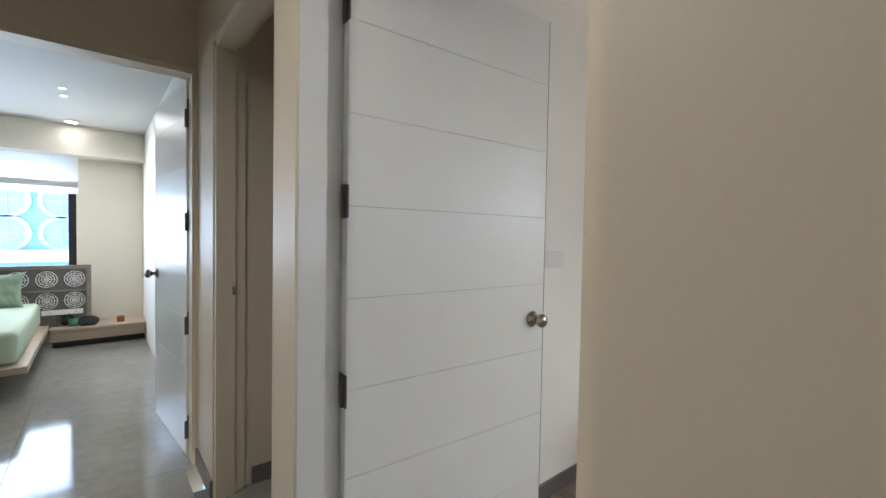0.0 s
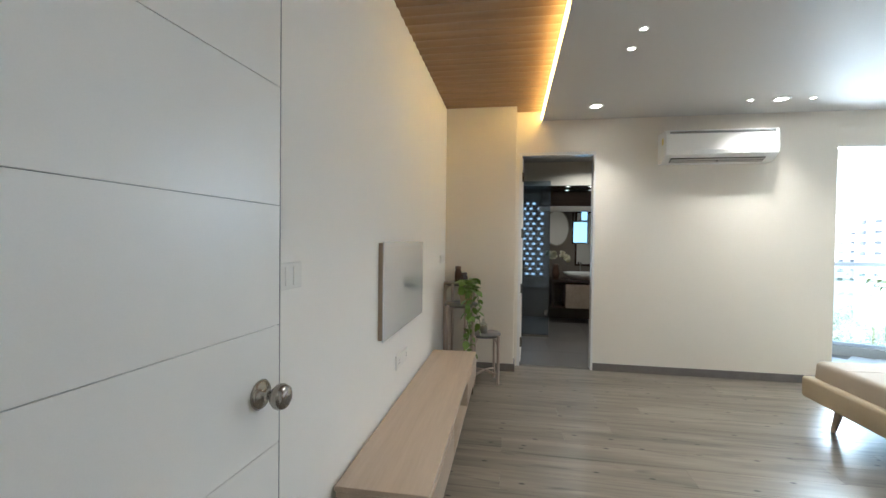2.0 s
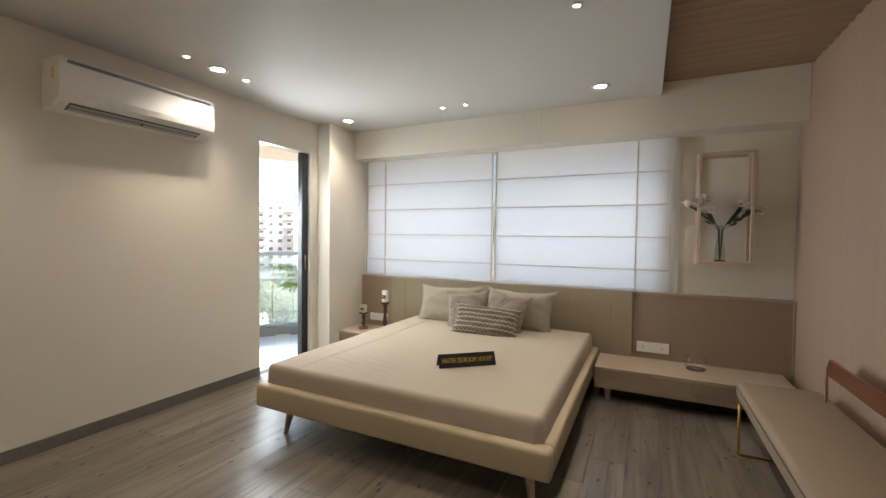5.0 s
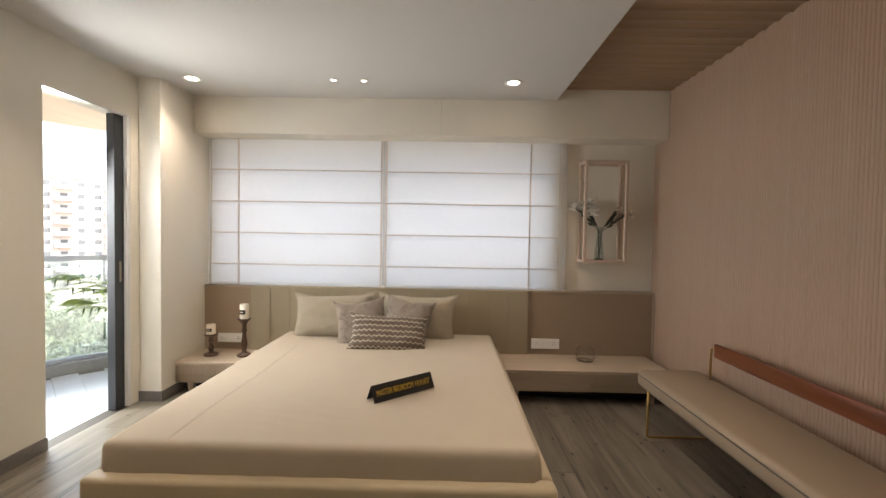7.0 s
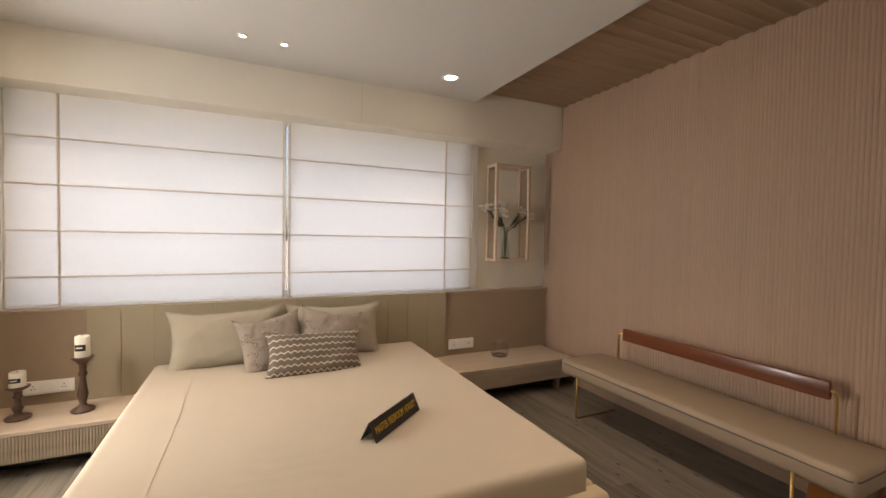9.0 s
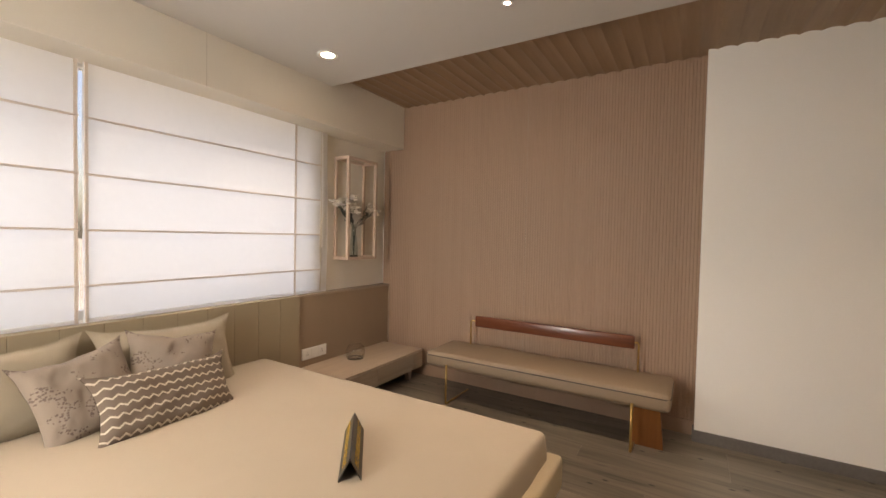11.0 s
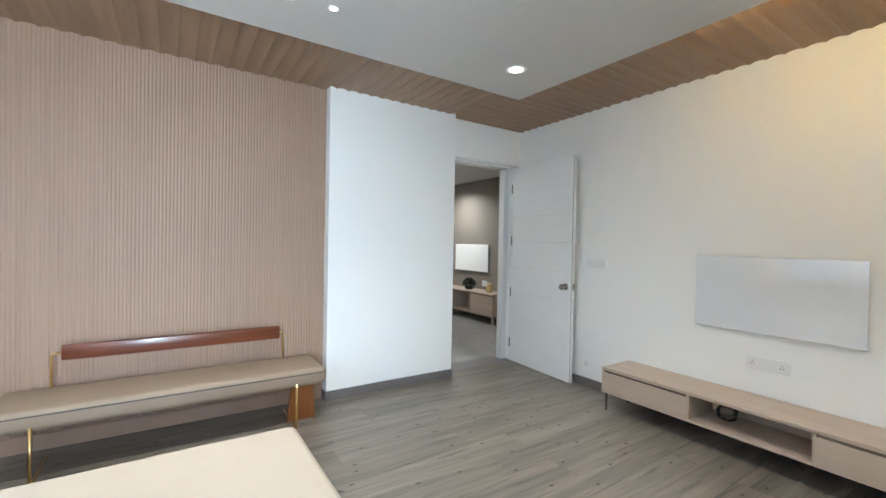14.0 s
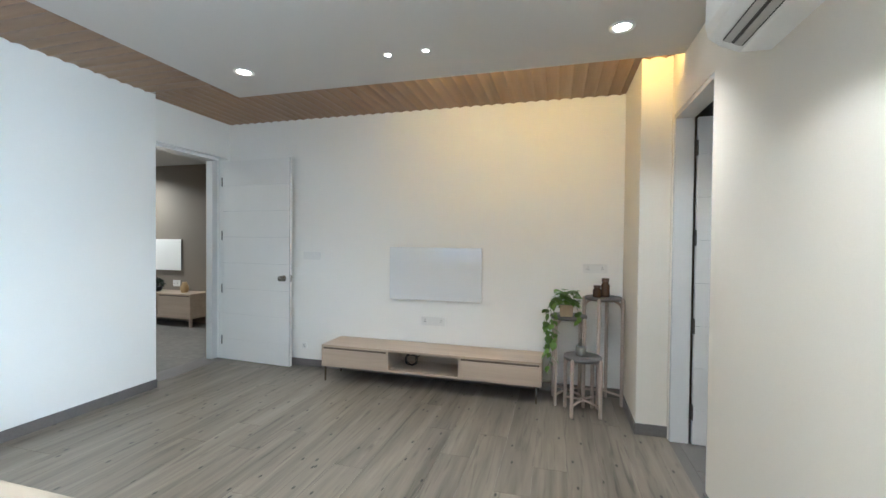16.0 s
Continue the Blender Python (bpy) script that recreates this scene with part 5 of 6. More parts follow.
for dx, dz, dy in ((0.26, 0.47, 0.02), (0.19, 0.50, 0.06), (0.13, 0.42, 0.05), (-0.16, 0.45, 0.04), (-0.27, 0.42, 0.03)):
    pts = [Vector((0.01 * dx, 0, 0.02)), Vector((0.06 * dx, dy * 0.2, 0.26)), Vector((0.45 * dx, dy * 0.5, dz - 0.08)), Vector((0.8 * dx, dy, dz)), Vector((dx, dy, dz - 0.015))]
    part("stem", tube(pts, 0.0035, 6, None, 0.5), STEM, fv, "dark thin stem")
    bm = bmesh.new()
    for s in (0.2, 0.3, 0.42, 0.55, 0.68, 0.8):
        base = pts[1].lerp(pts[3], s)
        for k in range(3):
            tip = base + Vector((math.copysign(rg.uniform(0.02, 0.07), dx), rg.uniform(-0.03, 0.03), rg.uniform(0.02, 0.08)))
            side = Vector((0.004, 0.013, 0.010))
            mid = (base + tip) / 2
            bm.faces.new([bm.verts.new(v) for v in (base, mid - side, tip, mid + side)])
    part("leaves", bm, SPRAY_LEAF, fv)
    bm = bmesh.new()
    for s in (-1.6, -1.1, -0.6, -0.2, 0.1, 0.4, 0.7, 1.0) if dx > 0.1 else (-0.6, 0.0, 0.5, 1.0):
        c = pts[3].lerp(pts[4], s) + Vector((rg.uniform(-0.025, 0.025), rg.uniform(-0.01, 0.05), rg.uniform(-0.02, 0.03)))
        petals(bm, c, 0.052 if dx > 0 else 0.036)
    part("blossom", bm, PETAL, fv, "white orchid blossoms")

# pot, trailing plant, jars and bottle on the side tables
POT = mat("tan_pot", (0.42, 0.31, 0.18), 0.6, vary=0.1, scale=20)
LEAF_G = mat("pothos_leaf", (0.12, 0.22, 0.035), 0.4, vary=0.3, scale=12, Specular_IOR_Level=0.4)
VINE = mat("vine_stem", (0.10, 0.13, 0.04), 0.6)
pl = thing("trailing_plant", (4.075, 0.835, 0.725, 0, 0, 0), "green pothos trailing from a square tan pot", "plant")
pot = box(-0.055, 0.055, -0.055, 0.055, 0, 0.095, 0.003, 1)
for v in pot.verts:
    v.co.x *= 0.86 + 1.5 * v.co.z
    v.co.y *= 0.86 + 1.5 * v.co.z
part("pot", pot, POT, pl, "square tan pot")
part("soil", box(-0.05, 0.05, -0.05, 0.05, 0.093, 0.0965), BROWN_WOOD, pl)
bm = bmesh.new()
outline = [(0, 0), (0.30, 0.16), (0.42, 0.42), (0.34, 0.70), (0.0, 1.12), (-0.34, 0.70), (-0.42, 0.42), (-0.30, 0.16)]
mid = [bm.verts.new((0, y, z)) for y, z in ((0.0, 0.0), (0.42, 0.03), (0.70, 0.0), (1.12, -0.12))]
rim = [bm.verts.new((x, y, 0.07 - 0.12 * y * y)) for x, y in outline if x > 0]
rim2 = [bm.verts.new((x, y, 0.07 - 0.12 * y * y)) for x, y in reversed(outline) if x < 0]
bm.faces.new((mid[0], rim[0], rim[1], mid[1]))
bm.faces.new((mid[1], rim[1], rim[2], mid[2]))
bm.faces.new((mid[2], rim[2], mid[3]))
bm.faces.new((mid[0], mid[1], rim2[1], rim2[0]))
bm.faces.new((mid[1], mid[2], rim2[2], rim2[1]))
bm.faces.new((mid[2], mid[3], rim2[2]))
LEAF_MESH = mesh_of("leaf", bm, LEAF_G, True)
rg = random.Random(31)


def leaf(c, size, yaw, droop):
    o = new("leaf", LEAF_MESH)
    o.parent = pl
    o.matrix_local = Matrix.Translation(c) @ pose(0, 0, 0, droop, rg.uniform(-25, 25), yaw) @ Matrix.Diagonal((size, size, size, 1))


for k in range(46):
    a = rg.uniform(0, 360)
    q = rg.uniform(0.0, 0.06)
    c = Vector((q * math.cos(radians(a)), q * math.sin(radians(a)), 0.10 + rg.uniform(0.0, 0.12)))
    leaf(c, rg.uniform(0.06, 0.10), a - 90 + rg.uniform(-40, 40), rg.uniform(-50, 25))
for vx, vy, length in ((-0.125, -0.06, 0.50), (-0.15, -0.02, 0.36), (-0.10, -0.12, 0.26), (0.09, -0.09, 0.10)):
    pts = [Vector((0.3 * vx, 0.3 * vy, 0.11)), Vector((0.8 * vx, 0.8 * vy, 0.12)), Vector((vx, vy, 0.05))]
    n = int(length / 0.035)
    for i in range(1, n + 1):
        pts.append(Vector((vx + 0.012 * math.sin(i * 1.3), vy + 0.012 * math.cos(i * 1.7), 0.05 - i * 0.035)))
    part("vine", tube(pts, 0.0022, 5), VINE, pl)
    for i, c in enumerate(pts[1:]):
        leaf(c, rg.uniform(0.05, 0.08), rg.uniform(0, 360), rg.uniform(-75, -25))
BROWN_GLASS = mat("brown_glazed", (0.06, 0.03, 0.015), 0.2, vary=0.2, scale=20)
for x, y, h, r in ((4.315, 0.885, 0.095, 0.033), (4.385, 0.95, 0.150, 0.034)):
    j = thing("brown_jar", (x, y, 0.885, 0, 0, 0), "small glossy dark brown jar on the tall side table", "jar", "brown jars")
    part("body", lathe([(0, 0), (r, 0), (r * 1.03, h * 0.1), (r, h * 0.62), (r * 0.72, h * 0.76), (r * 0.72, h * 0.82)], 24), BROWN_GLASS, j, smooth=True)
    part("lid", lathe([(0, h * 0.82), (r * 0.86, h * 0.82), (r * 0.86, h), (0, h)], 24), BROWN_WOOD, j, "dark turned lid")
bt2 = thing("perfume_bottle", (4.185, 0.69, 0.447, 0, 0, 0), "pewter and glass bottle on the low side table", "bottle")
part("body", lathe([(0, 0), (0.038, 0), (0.040, 0.005), (0.040, 0.062), (0, 0.062)], 24), mat("pewter", (0.20, 0.19, 0.17), 0.4, 0.8), bt2, smooth=True)
part("neck", lathe([(0.038, 0.0625), (0.036, 0.075), (0.018, 0.095), (0.012, 0.10), (0.012, 0.125), (0.016, 0.13)], 24), VASE_GLASS, bt2, smooth=True)

# cables and power strip in the console niche
CABLE = mat("black_cable", (0.012, 0.012, 0.012), 0.5)
cb = thing("cable_coil", (2.70, 0.90, 0.163, 0, 0, 0), "loose coil of black cable in the console niche", "cable")
for k in range(3):
    r = 0.05 + 0.006 * k
    pts = [(r * math.cos(a * 0.35 + k), 0.02 * math.sin(a * 0.9) + 0.01 * k, 0.062 + r * math.sin(a * 0.35 + k) * 0.9) for a in range(20)]
    part("loop", tube(pts, 0.0045, 6), CABLE, cb, smooth=True)
part("lead", tube([(0.04, 0, 0.08), (0.10, 0.03, 0.12), (0.16, 0.08, 0.10)], 0.0045, 6), CABLE, cb, smooth=True)
ps = thing("power_strip", (2.92, 1.03, 0.29, 0, 0, 0), "white power strip fixed inside the console niche", "power strip")
part("case", box(-0.13, 0.13, -0.02, 0.041, -0.018, 0.018, 0.004, 2), PLASTIC, ps)


# ---- bed ----
UPHOLSTERY = mat("beige_leatherette", (0.44, 0.36, 0.24), 0.5, vary=0.05, scale=6, grain=350, bump=0.15)
HEAD = mat("headboard_fabric", (0.33, 0.27, 0.185), 0.7, vary=0.025, scale=8, grain=500, bump=0.3)
WAINSCOT = mat("taupe_panel", (0.31, 0.225, 0.155), 0.65, vary=0.04, scale=5, grain=400, bump=0.1)
SHEET = mat("cream_sheet", (0.405, 0.340, 0.262), 0.85, vary=0.03, scale=4, grain=600, bump=0.25)
BX0, BX1, BY0, BY1 = 1.885, 3.80, -3.76, -1.645
bed = thing("bed", (2.84, -2.70, 0, 0, 0, 0), "low beige upholstered double bed frame on wooden legs", "bed")


def local(x0, x1, y0, y1, z0, z1):
    return (x0 - 2.84, x1 - 2.84, y0 + 2.70, y1 + 2.70, z0, z1)


part("foot_rail", box(*local(BX0, BX1, BY1 - 0.09, BY1, 0.185, 0.335), 0.022, 4), UPHOLSTERY, bed, smooth=True)
for a in (BX0, BX1 - 0.07):
    part("side_rail", box(*local(a, a + 0.07, BY0, BY1 - 0.085, 0.185, 0.335), 0.022, 4), UPHOLSTERY, bed, smooth=True)
part("slatted_base", box(*local(BX0 + 0.06, BX1 - 0.06, BY0, BY1 - 0.08, 0.21, 0.28)), UPHOLSTERY, bed)
for lx, sx in ((1.99, 1), (3.63, -1)):
    for ly, sy in ((-1.745, -1), (-3.55, 1)):
        leg = lathe([(0.014, 0.0), (0.016, 0.02), (0.030, 0.19), (0, 0.19)], 16)
        for v in leg.verts:
            v.co.x += 0.15 * v.co.z * sx
            v.co.y += 0.15 * v.co.z * sy
        ob = part("leg", leg, LEG_WOOD, bed, "tapered splayed wooden leg", True)
        ob.location = (lx - 2.84, ly + 2.70, 0)


def spaced(lo, hi, n):
    """Positions from lo to hi, close together near both ends."""
    near = [0.0, 0.004, 0.010, 0.018, 0.028, 0.040, 0.055]
    mid = [lo + 0.055 + (hi - lo - 0.11) * i / n for i in range(1, n)]
    return [lo + q for q in near] + mid + [hi - q for q in reversed(near)]


def mattress():
    """A crisp-edged block under a fitted sheet with creases, puckers and pulled corners."""
    bm = bmesh.new()
    x0, x1, y0, y1, z0, z1, rr = 1.940, 3.768, -3.745, -1.706, 0.262, 0.456, 0.036
    xs, ys = spaced(x0, x1, 84), spaced(y0, y1, 92)
    grid = []
    for y in ys:
        row = []
        for x in xs:
            dx, dy = min(x - x0, x1 - x), min(y - y0, y1 - y)
            px, py = x, y
            if dx < rr and dy < rr:
                k = math.hypot(rr - dx, rr - dy)
                reach = max(rr - dx, rr - dy)
                e = rr - reach
                if k > 1e-6:
                    px += (rr - dx) * (1 - reach / k) * (1 if x < 2.8 else -1)
                    py += (rr - dy) * (1 - reach / k) * (1 if y < -2.7 else -1)
            else:
                e = min(dx, dy)
            z = z1 - rr + math.sqrt(max(0.0, rr * rr - max(0.0, rr - e) ** 2))
            z += 0.003 * noise.noise(Vector((x * 2.2, y * 2.2, 0)))
            near = max(0, 1 - abs(y + 2.05) / 0.22) * max(0, 1 - abs(x - 3.12) / 0.42)
            z += 0.0045 * near * math.sin(x * 16 + y * 75 + 4 * noise.noise(Vector((x * 5, y * 5, 3))))
            z += 0.0022 * max(0.0, noise.noise(Vector((x * 2 + y * 5, x * 7 - y * 2, 9)))) * min(1.0, e / 0.1)
            row.append(bm.verts.new((px, py, z)))
        grid.append(row)
    for a, b in zip(grid, grid[1:]):
        for i in range(len(xs) - 1):
            bm.faces.new((a[i], a[i + 1], b[i + 1], b[i]))
    rim = grid[0][:-1] + [r[-1] for r in grid[:-1]] + grid[-1][:0:-1] + [r[0] for r in grid[:0:-1]]
    last = rim
    for k, (grow, z) in enumerate(((0.003, 0.40), (0.006, 0.375), (0.008, 0.350), (0.009, 0.330), (0.006, 0.312), (0.003, 0.295), (-0.006, z0))):
        ring = []
        for v in rim:
            c = v.co
            nx = 1 if c.x > x1 - 0.003 else -1 if c.x < x0 + 0.003 else 0
            ny = 1 if c.y > y1 - 0.003 else -1 if c.y < y0 + 0.003 else 0
            run = c.x + c.y
            pucker = 0.0035 * noise.noise(Vector((run * 7 + 6 * z, z * 9, 4))) * (k + 1) / 3 + 0.003 * noise.noise(Vector((run * 26, z * 5, 2))) * max(0, k - 2) / 3
            ring.append(bm.verts.new((c.x + nx * (grow + pucker), c.y + ny * (grow + pucker), z)))
        for i in range(len(rim)):
            j = (i + 1) % len(rim)
            bm.faces.new((last[i], last[j], ring[j], ring[i]))
        last = ring
    return bm


mt = thing("mattress", (0, 0, 0, 0, 0, 0), "thick mattress with a wrinkled cream fitted sheet", "mattress")
part("fitted_sheet", mattress(), SHEET, mt, smooth=True)
SEAM_THREAD = mat("sheet_seam_thread", (0.45, 0.38, 0.30), 0.9)
for xs, ys in ((3.50, -1.72),):
    pts = [(xs + 0.004 * math.sin(k * 0.5), -3.55 + k * (ys + 3.55) / 20, 0.4575 + 0.003 * noise.noise(Vector((xs * 2.2, (-3.55 + k * (ys + 3.55) / 20) * 2.2, 0)))) for k in range(21)]
    part("sheet_seam", tube(pts, 0.0011, 5), SEAM_THREAD, mt, "stitched seam across the sheet")
part("side_seam", tube([(1.934, -3.7, 0.318), (1.930, -1.700, 0.320), (3.776, -1.698, 0.320), (3.777, -3.7, 0.318)], 0.003, 5), SEAM_THREAD, mt, "seam round the mattress side")

# headboard with vertical channels
hb = thing("headboard", (1.612, -3.80, 0.0, 0, 0, 0), "wide beige channel-tufted fabric headboard on the wall", "headboard")
part("backing", box(0, 2.519, -0.09, -0.012, 0.10, 0.842), HEAD, hb)
N = 14
for i in range(N):
    w = 2.519 / N
    part("channel", box(i * w + 0.0002, (i + 1) * w - 0.0002, -0.03, 0.020, 0.02, 0.847, 0.0028, 2), HEAD, hb)
for x0, x1 in ((XP, 1.611), (4.132, 4.565)):
    w = thing("wainscot_panel", (x0, -3.80, 0.0, 0, 0, 0), "taupe laminate wall panel with a slim edge trim", "wall panel")
    part("board", box(0.0, x1 - x0, -0.09, 0.0, 0.0, 0.832), WAINSCOT, w)
    part("edge_trim", box(0.0, x1 - x0, -0.09, 0.006, 0.832, 0.848, 0.002, 1), TAUPE_LAM, w)
    if x0 < 1:
        part("end_trim", box(0.0, 0.016, -0.005, 0.008, 0.28, 0.832, 0.002, 1), TAUPE_LAM, w)


# near-black that gives the space below the bedside units its shade
UNDER_UNIT_SHADE = mat("under_unit_shade", (0.018, 0.016, 0.014), 0.7)


def bedside(name, x0, x1, y1, top, bottom, fluted, label, seam=None):
    t = thing(name, ((x0 + x1) / 2, -3.6, 0, 0, 0, 0), label, "bedside table", "low bedside units")
    cx = (x0 + x1) / 2
    part("top", box(x0 - cx, x1 - cx, -0.199, y1 + 3.6, top - 0.022, top, 0.002, 1), PALE_WOOD, t)
    part("carcass", box(x0 - cx + 0.004, x1 - cx - 0.004, -0.199, y1 + 3.6 - 0.016, bottom, top - 0.022), TAUPE_LAM, t)
    # added block: the deep shade under the unit, painted as a solid
    part("plinth", box(x0 - cx + 0.03, x1 - cx - 0.03, -0.199, y1 + 3.6 - 0.17, 0.0, bottom), UNDER_UNIT_SHADE, t, "near-black block set back under the unit")
    f0, f1 = fluted
    for a, b in ((x0, f0), (f1, x1)):
        if b - a > 0.05:
            part("drawer_front", box(a - cx + 0.002, b - cx - 0.002, y1 + 3.6 - 0.016, y1 + 3.6, bottom, top - 0.024, 0.001, 1), TAUPE_LAM, t)
    if f1 > f0:
        fr = part("fluted_front", box(f0 - cx, f1 - cx, y1 + 3.6 - 0.016, y1 + 3.6 - 0.006, bottom, top - 0.024), TAUPE_LAM, t)
        n = int((f1 - f0) / 0.014)
        rib = mesh_of("rib", box(0.001, 0.012, -0.007, 0.001, bottom, top - 0.024, 0.003, 1), TAUPE_LAM)
        for i in range(n):
            r = new("rib", rib)
            r.parent = fr
            r.location = (f0 - cx + i * (f1 - f0) / n, y1 + 3.6, 0)
    for lx in (x0 + 0.13, x1 - 0.10):
        leg = box(-0.028, 0.028, -0.02, 0.02, 0, bottom)
        for v in leg.verts:
            if v.co.z < 0.01:
                v.co.x = v.co.x * 0.55
        part("leg", leg, LEG_WOOD, t, "tapered wooden leg").location = (lx - cx, y1 + 3.6 - 0.07, 0)
    return t


bedside("bedside_table", 0.545, 1.875, -3.33, 0.272, 0.105, (0.70, 1.19), "long low taupe bedside unit with a part-fluted front")
bedside("bedside_table", 3.86, 4.564, -3.38, 0.262, 0.092, (3.865, 4.560), "low pale bedside unit with a fluted front")

# ---- bench ----
BENCH_F = mat("bench_fabric", (0.28, 0.206, 0.141), 0.6, vary=0.04, scale=6, grain=450, bump=0.2)
PIPING = mat("dark_piping", (0.075, 0.055, 0.04), 0.6)
bench = thing("bench", (0.76, -2.13, 0, 0, 0, 0), "long taupe cushioned bench with brass frame and wooden backrest bar", "bench")
cush = box(-0.225, 0.215, -0.885, 0.885, 0.285, 0.405, 0.035, 4)
part("seat", cush, BENCH_F, bench, smooth=True)
loop = [(0.213, -0.86, 0.372), (0.217, 0.0, 0.374), (0.213, 0.86, 0.372), (0.19, 0.884, 0.374), (-0.20, 0.884, 0.374), (-0.224, 0.86, 0.374), (-0.224, -0.86, 0.374), (-0.20, -0.884, 0.374), (0.19, -0.884, 0.374), (0.213, -0.86, 0.372)]
part("piping", tube(loop, 0.004, 6), PIPING, bench, "dark piping along the cushion")
for y in (-0.68, 0.67):
    fr = tube([(0.225, y, 0.315), (0.225, y, 0.012), (0.215, y, 0.006), (-0.16, y, 0.006)], 0.008, 8)
    part("brass_leg", fr, BRASS, bench, "slim brass tube leg", True)
    part("back_post", tube([(-0.173, y * 0.985, 0.30), (-0.173, y * 0.985, 0.600), (-0.173, y * 0.975, 0.612), (-0.173, y * 0.92, 0.612)], 0.007, 8), BRASS, bench, "brass backrest post", True)
part("seat_bearer", tube([(-0.173, -0.67, 0.278), (-0.173, 0.66, 0.278)], 0.007, 8), BRASS, bench)
bar = box(-0.185, -0.160, -0.625, 0.635, 0.565, 0.660, 0.010, 3)
part("backrest_bar", bar, RED_WOOD, bench, "glossy red-brown wooden backrest bar", True)
block = box(-0.02, 0.02, -0.10, 0.10, 0.0, 0.285, 0.003, 1)
for v in block.verts:
    v.co.y *= 1.0 - 0.9 * v.co.z
part("wooden_block_leg", block, AMBER_WOOD, bench, "amber wooden slab leg").location = (0.06, 0.745, 0)

# ---- television panel, console and side tables ----
TV_WHITE = mat("white_back_glass", (0.80, 0.82, 0.84), 0.05, vary=0.01, bump=0.0, Coat_Weight=1.0)
tv = thing("wall_television", (2.866, YN, 1.014, 0, 0, 0), "glossy white dummy television panel on the wall", "television panel")
part("glass_face", box(-0.459, 0.459, -0.032, -0.024, -0.254, 0.254, 0.002, 1), TV_WHITE, tv)
part("backing_frame", box(-0.452, 0.452, -0.024, 0.0, -0.247, 0.247), TAUPE_LAM, tv)


GROOVE_BROWN = mat("brown_recess", (0.13, 0.095, 0.07), 0.7)


def console(m, label, w=2.02, d=0.365, z0=0.145, z1=0.348, legs=STEEL, leg_w=0.015, group=""):
    c = thing("tv_console", m, label, "tv unit", group)
    part("top", box(0, w, 0, d, z1 - 0.022, z1, 0.002, 1), PALE_WOOD, c)
    part("base", box(0, w, 0, d, z0, z0 + 0.018, 0.002, 1), PALE_WOOD, c)
    part("back_panel", box(0.018, w - 0.018, d - 0.015, d, z0 + 0.018, z1 - 0.022), PALE_WOOD, c)
    for x in (0, w * 0.324, w * 0.653, w - 0.018):
        part("upright", box(x, x + 0.018, 0.004, d - 0.015, z0 + 0.018, z1 - 0.022), PALE_WOOD, c)
    for a, b in ((0.0, w * 0.329), (w * 0.656, w)):
        part("drawer_front", box(a + 0.002, b - 0.002, -0.001, 0.017, z0 + 0.004, z1 - 0.040, 0.0015, 1), PALE_WOOD, c)
        part("finger_groove", box(a + 0.018, b - 0.004, 0.006, 0.02, z1 - 0.040, z1 - 0.022), GROOVE_BROWN, c, "dark finger groove")
    for x in (0.02, w - 0.05):
        for y in (0.02, d - 0.05):
            part("leg", box(x, x + leg_w, y, y + leg_w, 0, z0, 0.002, 1), legs, c, "square leg")
    return c


console((1.868, 0.725, 0, 0, 0, 0), "long pale wooden low television console against the wall")
console((-3.05, 2.2, 0, 0, 0, 0), "pale wooden television console in the living room", 1.80, 0.38, 0.13, 0.50, LEG_WOOD, 0.035)

SLATE = mat("grey_stone_top", (0.125, 0.115, 0.11), 0.5, vary=0.12, scale=10)


STAND_WOOD = wood("pale_ash_wood", (0.43, 0.345, 0.285), (0.49, 0.40, 0.335), 2, 0.5, 20, 40, 0.06)


def stand(x, y, h, r, turn, label):
    s = thing("plant_stand", (x, y, 0, 0, 0, turn), label, "side table", "round nesting side tables")
    part("tabletop", lathe([(0, h - 0.028), (r - 0.012, h - 0.028), (r - 0.002, h - 0.018), (r, h - 0.008), (r - 0.004, h), (0, h)], 36), SLATE, s, "dark grey round top", True)
    for k in range(4):
        a = math.pi / 2 * k
        c, n = math.cos(a), math.sin(a)
        q = r + 0.006
        leg = lathe([(0, 0), (0.0115, 0), (0.0135, 0.01), (0.015, h - 0.06), (0.0145, h - 0.02), (0.010, h - 0.008), (0, h - 0.006)], 14)
        ob = part("leg", leg, STAND_WOOD, s, "round pale ash leg clasping the rim", True)
        ob.location = (q * c, q * n, 0)
        arch = [(q - 0.40 * q * (1 - math.cos(i * 0.2618)), h - 0.13 + 0.095 * math.sin(i * 0.2618)) for i in range(7)]
        part("brace", tube([(x * c, x * n, z) for x, z in arch], 0.011, 8), STAND_WOOD, s, "curved ash brace below the top", True)
        rail = [(q * (1 - i / 5), 0.085 + 0.018 * math.sin(math.pi * 0.5 * i / 5)) for i in range(6)]
        part("stretcher", tube([(x * c, x * n, z) for x, z in rail], 0.0095, 8), STAND_WOOD, s, smooth=True)
    return s


stand(4.20, 0.675, 0.447, 0.145, 57, "low round side table with grey top and ash legs")
stand(4.095, 0.885, 0.725, 0.150, 50, "middle round side table with grey top and ash legs")
stand(4.368, 0.935, 0.885, 0.147, 73, "tall round side table with grey top and ash legs")

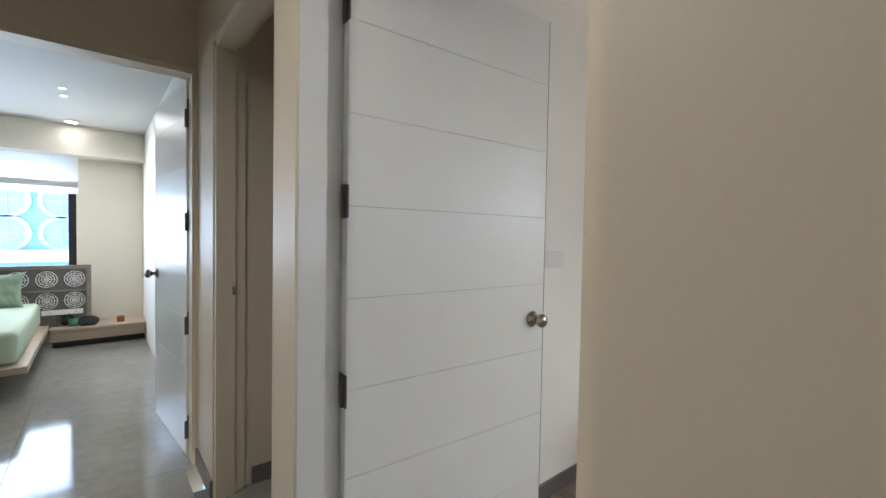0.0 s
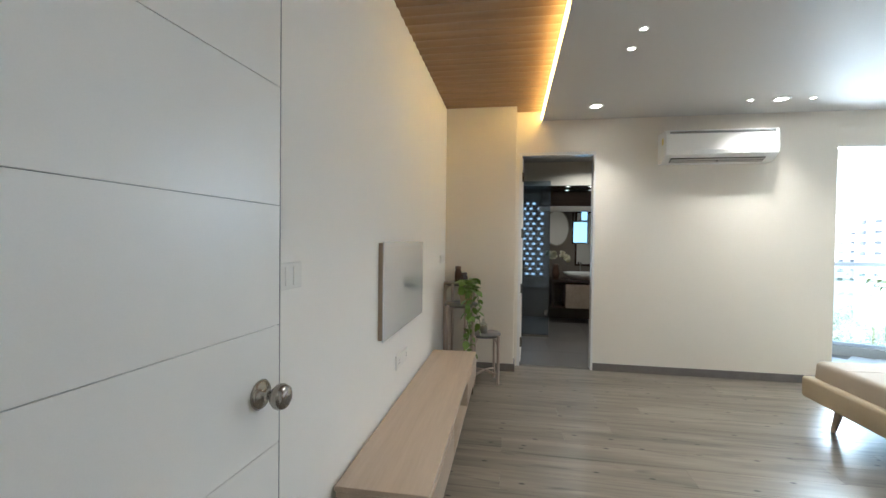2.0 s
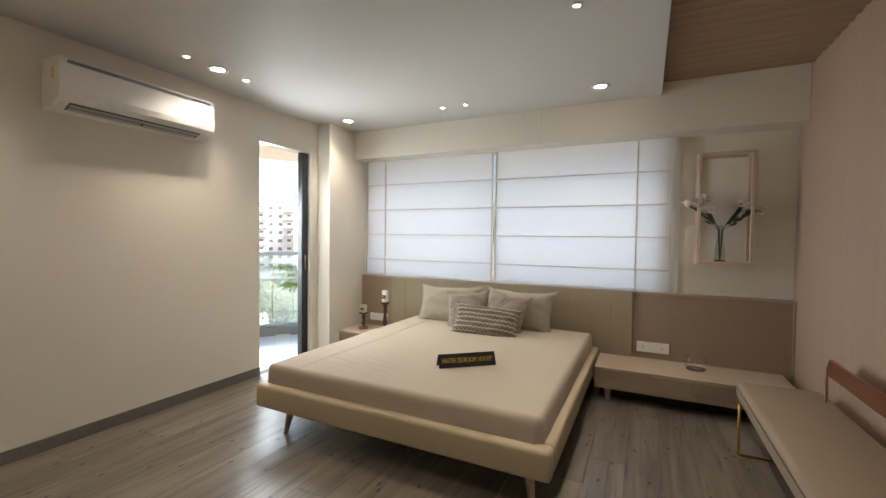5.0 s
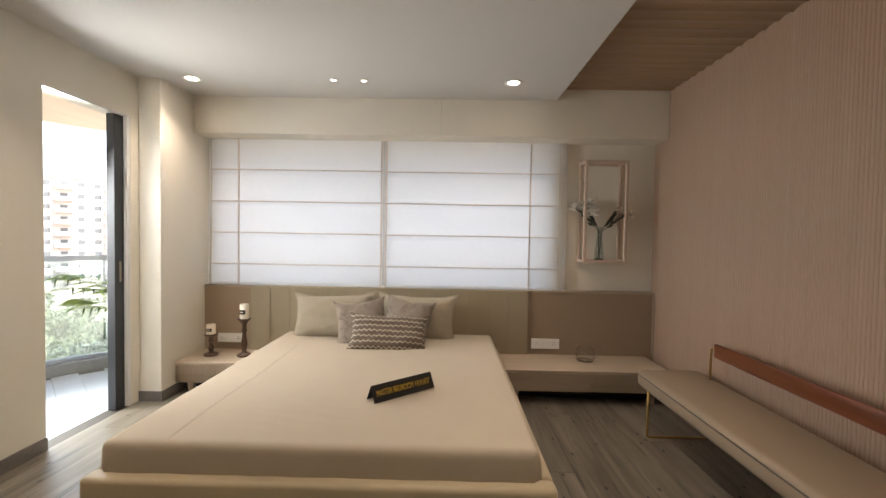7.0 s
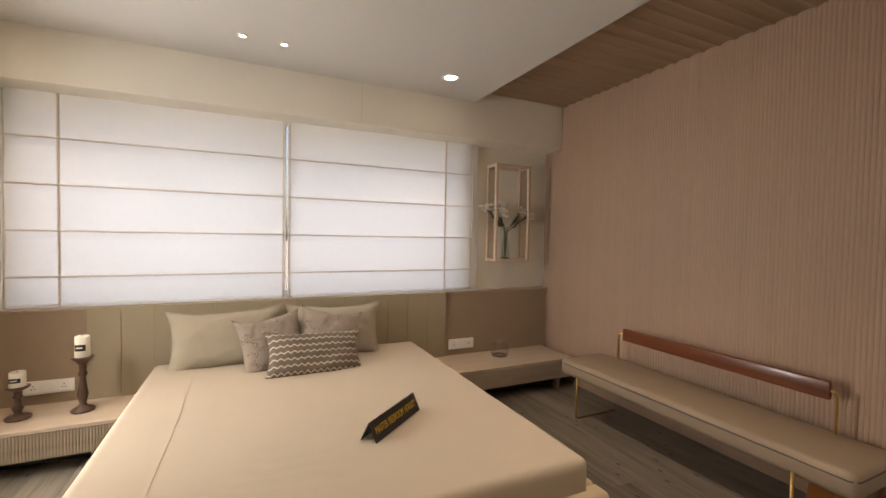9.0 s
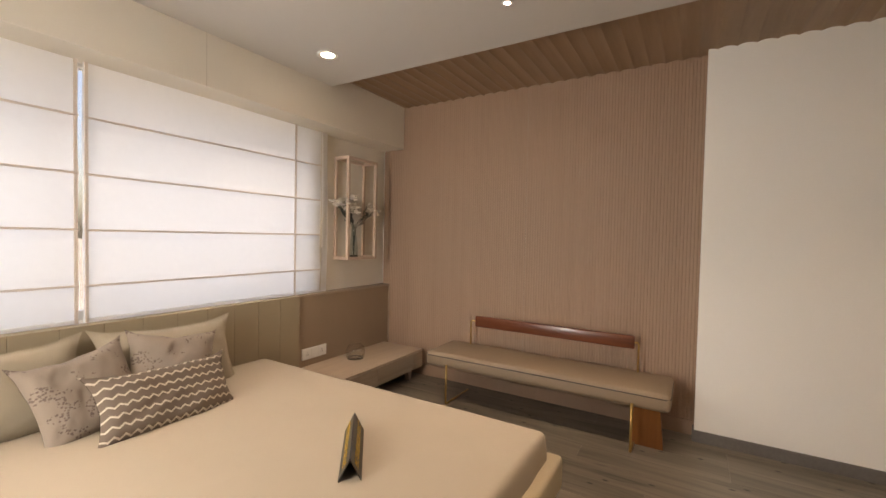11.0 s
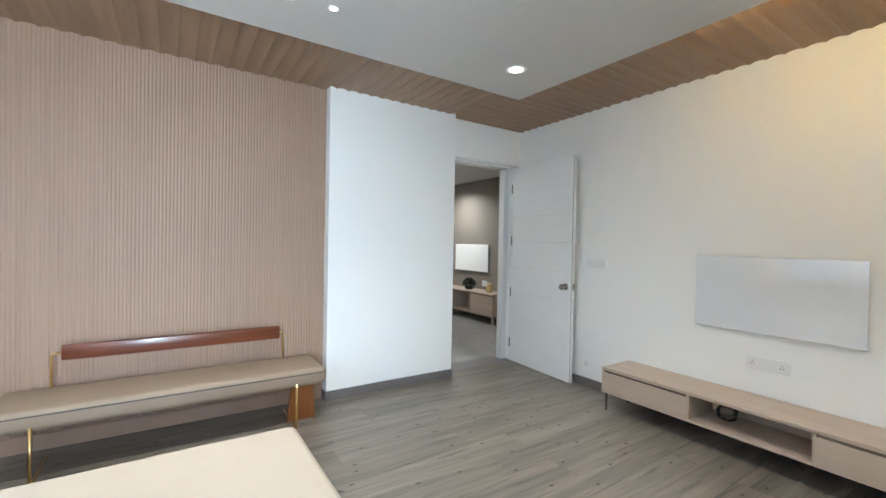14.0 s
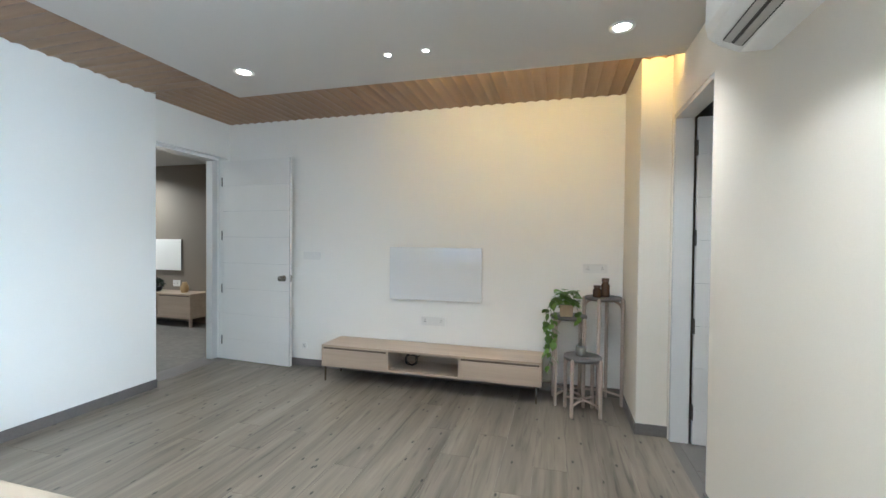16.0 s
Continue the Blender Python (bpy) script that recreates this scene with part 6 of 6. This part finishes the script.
# ---- air conditioner ----
AC_WHITE = mat("ac_plastic", (0.78, 0.77, 0.74), 0.5, vary=0.01, bump=0)
AC_DARK = mat("dark_outlet_plastic", (0.035, 0.034, 0.033), 0.5)
# darker copy of the white plastic: the outlet's shade as louvre colour
AC_SHADE = mat("ac_plastic_shaded", (0.42, 0.40, 0.37), 0.4)
ac = thing("air_conditioner", (XE, -1.41, 2.035, 0, 0, 0), "white wall-mounted split air conditioner with grey top stripe", "air conditioner")
bm = bmesh.new()
prof = [(0.0, 0.0), (-0.10, 0.0), (-0.165, 0.030), (-0.205, 0.062), (-0.215, 0.10), (-0.213, 0.25), (-0.195, 0.285), (0.0, 0.290)]
ends = []
for y in (-0.47, -0.462, 0.462, 0.47):
    k = 0.985 if abs(y) > 0.465 else 1.0
    ends.append([bm.verts.new((px * k, y, 0.145 + (pz - 0.145) * k)) for px, pz in prof])
for a, b in zip(ends, ends[1:]):
    for i in range(len(prof)):
        bm.faces.new((a[i], a[(i + 1) % len(prof)], b[(i + 1) % len(prof)], b[i]))
bm.faces.new(ends[0])
bm.faces.new(ends[-1])
part("housing", bm, AC_WHITE, ac)
part("top_stripe", box(-0.2165, -0.2125, -0.435, 0.435, 0.248, 0.268), PLASTIC_GREY, ac, "grey stripe with silver print")
for y0, y1 in ((-0.40, -0.30), (0.18, 0.42)):
    part("stripe_print", box(-0.2175, -0.2160, y0, y1, 0.254, 0.262), STEEL, ac)
part("air_slot", box(-0.032, 0.036, -0.38, 0.41, -0.004, 0.004, m=pose(-0.142, 0, 0.0175, 0, 24, 0)), AC_DARK, ac, "dark air outlet")
for k in (-0.018, 0.018):
    part("louvre", box(-0.012, 0.012, -0.375, 0.405, -0.0075, -0.002, m=pose(-0.142, 0, 0.0165, 0, 24, 0) @ pose(k, 0, 0)), AC_SHADE, ac)
part("energy_label", box(-0.150, -0.112, 0.4675, 0.4712, 0.165, 0.225), mat("yellow_label", (0.70, 0.55, 0.12), 0.5), ac, "small yellow energy label")
part("round_sticker", lathe([(0, 0), (0.016, 0), (0.016, 0.0012), (0, 0.0012)], 18, pose(-0.131, 0.4675, 0.249, -90, 0, 0)), BROWN_WOOD, ac, "small round brown sticker")
part("louvre_pin", box(-0.004, 0.004, 0.008, 0.018, -0.012, 0.004, m=pose(-0.15, 0, 0.010, 0, 24, 0)), AC_DARK, ac)


# ---- floorboards ----
BOARD_W = 0.19
floor = structure("floor", box(XW, XE + 0.001, YS, YN, -0.012, -0.004), SEAM, "grey-brown knotty oak plank floor", "floor")
board_meshes = {}


def board(x, y0, y1, w):
    key = (round(y1 - y0, 3), round(w, 3))
    if key not in board_meshes:
        board_meshes[key] = mesh_of("floorboard", box(0.0004, w - 0.0004, 0.0004, key[0] - 0.0004, -0.006, 0.0, 0.0007, 1), FLOOR_WOOD)
    b = new("floorboard", board_meshes[key])
    b.parent = floor
    b.location = (x, y0, 0)


rng = random.Random(5)
x = XW
while x < XE - 0.001:
    w = min(BOARD_W, XE - x)
    y = YS - rng.choice([0.0, 0.3, 0.7, 1.1, 1.5])
    while y < YN:
        a, c = max(y, YS), min(y + 1.83, YN)
        if c - a > 0.02:
            board(x, a, c, w)
        y += 1.83
    x += BOARD_W
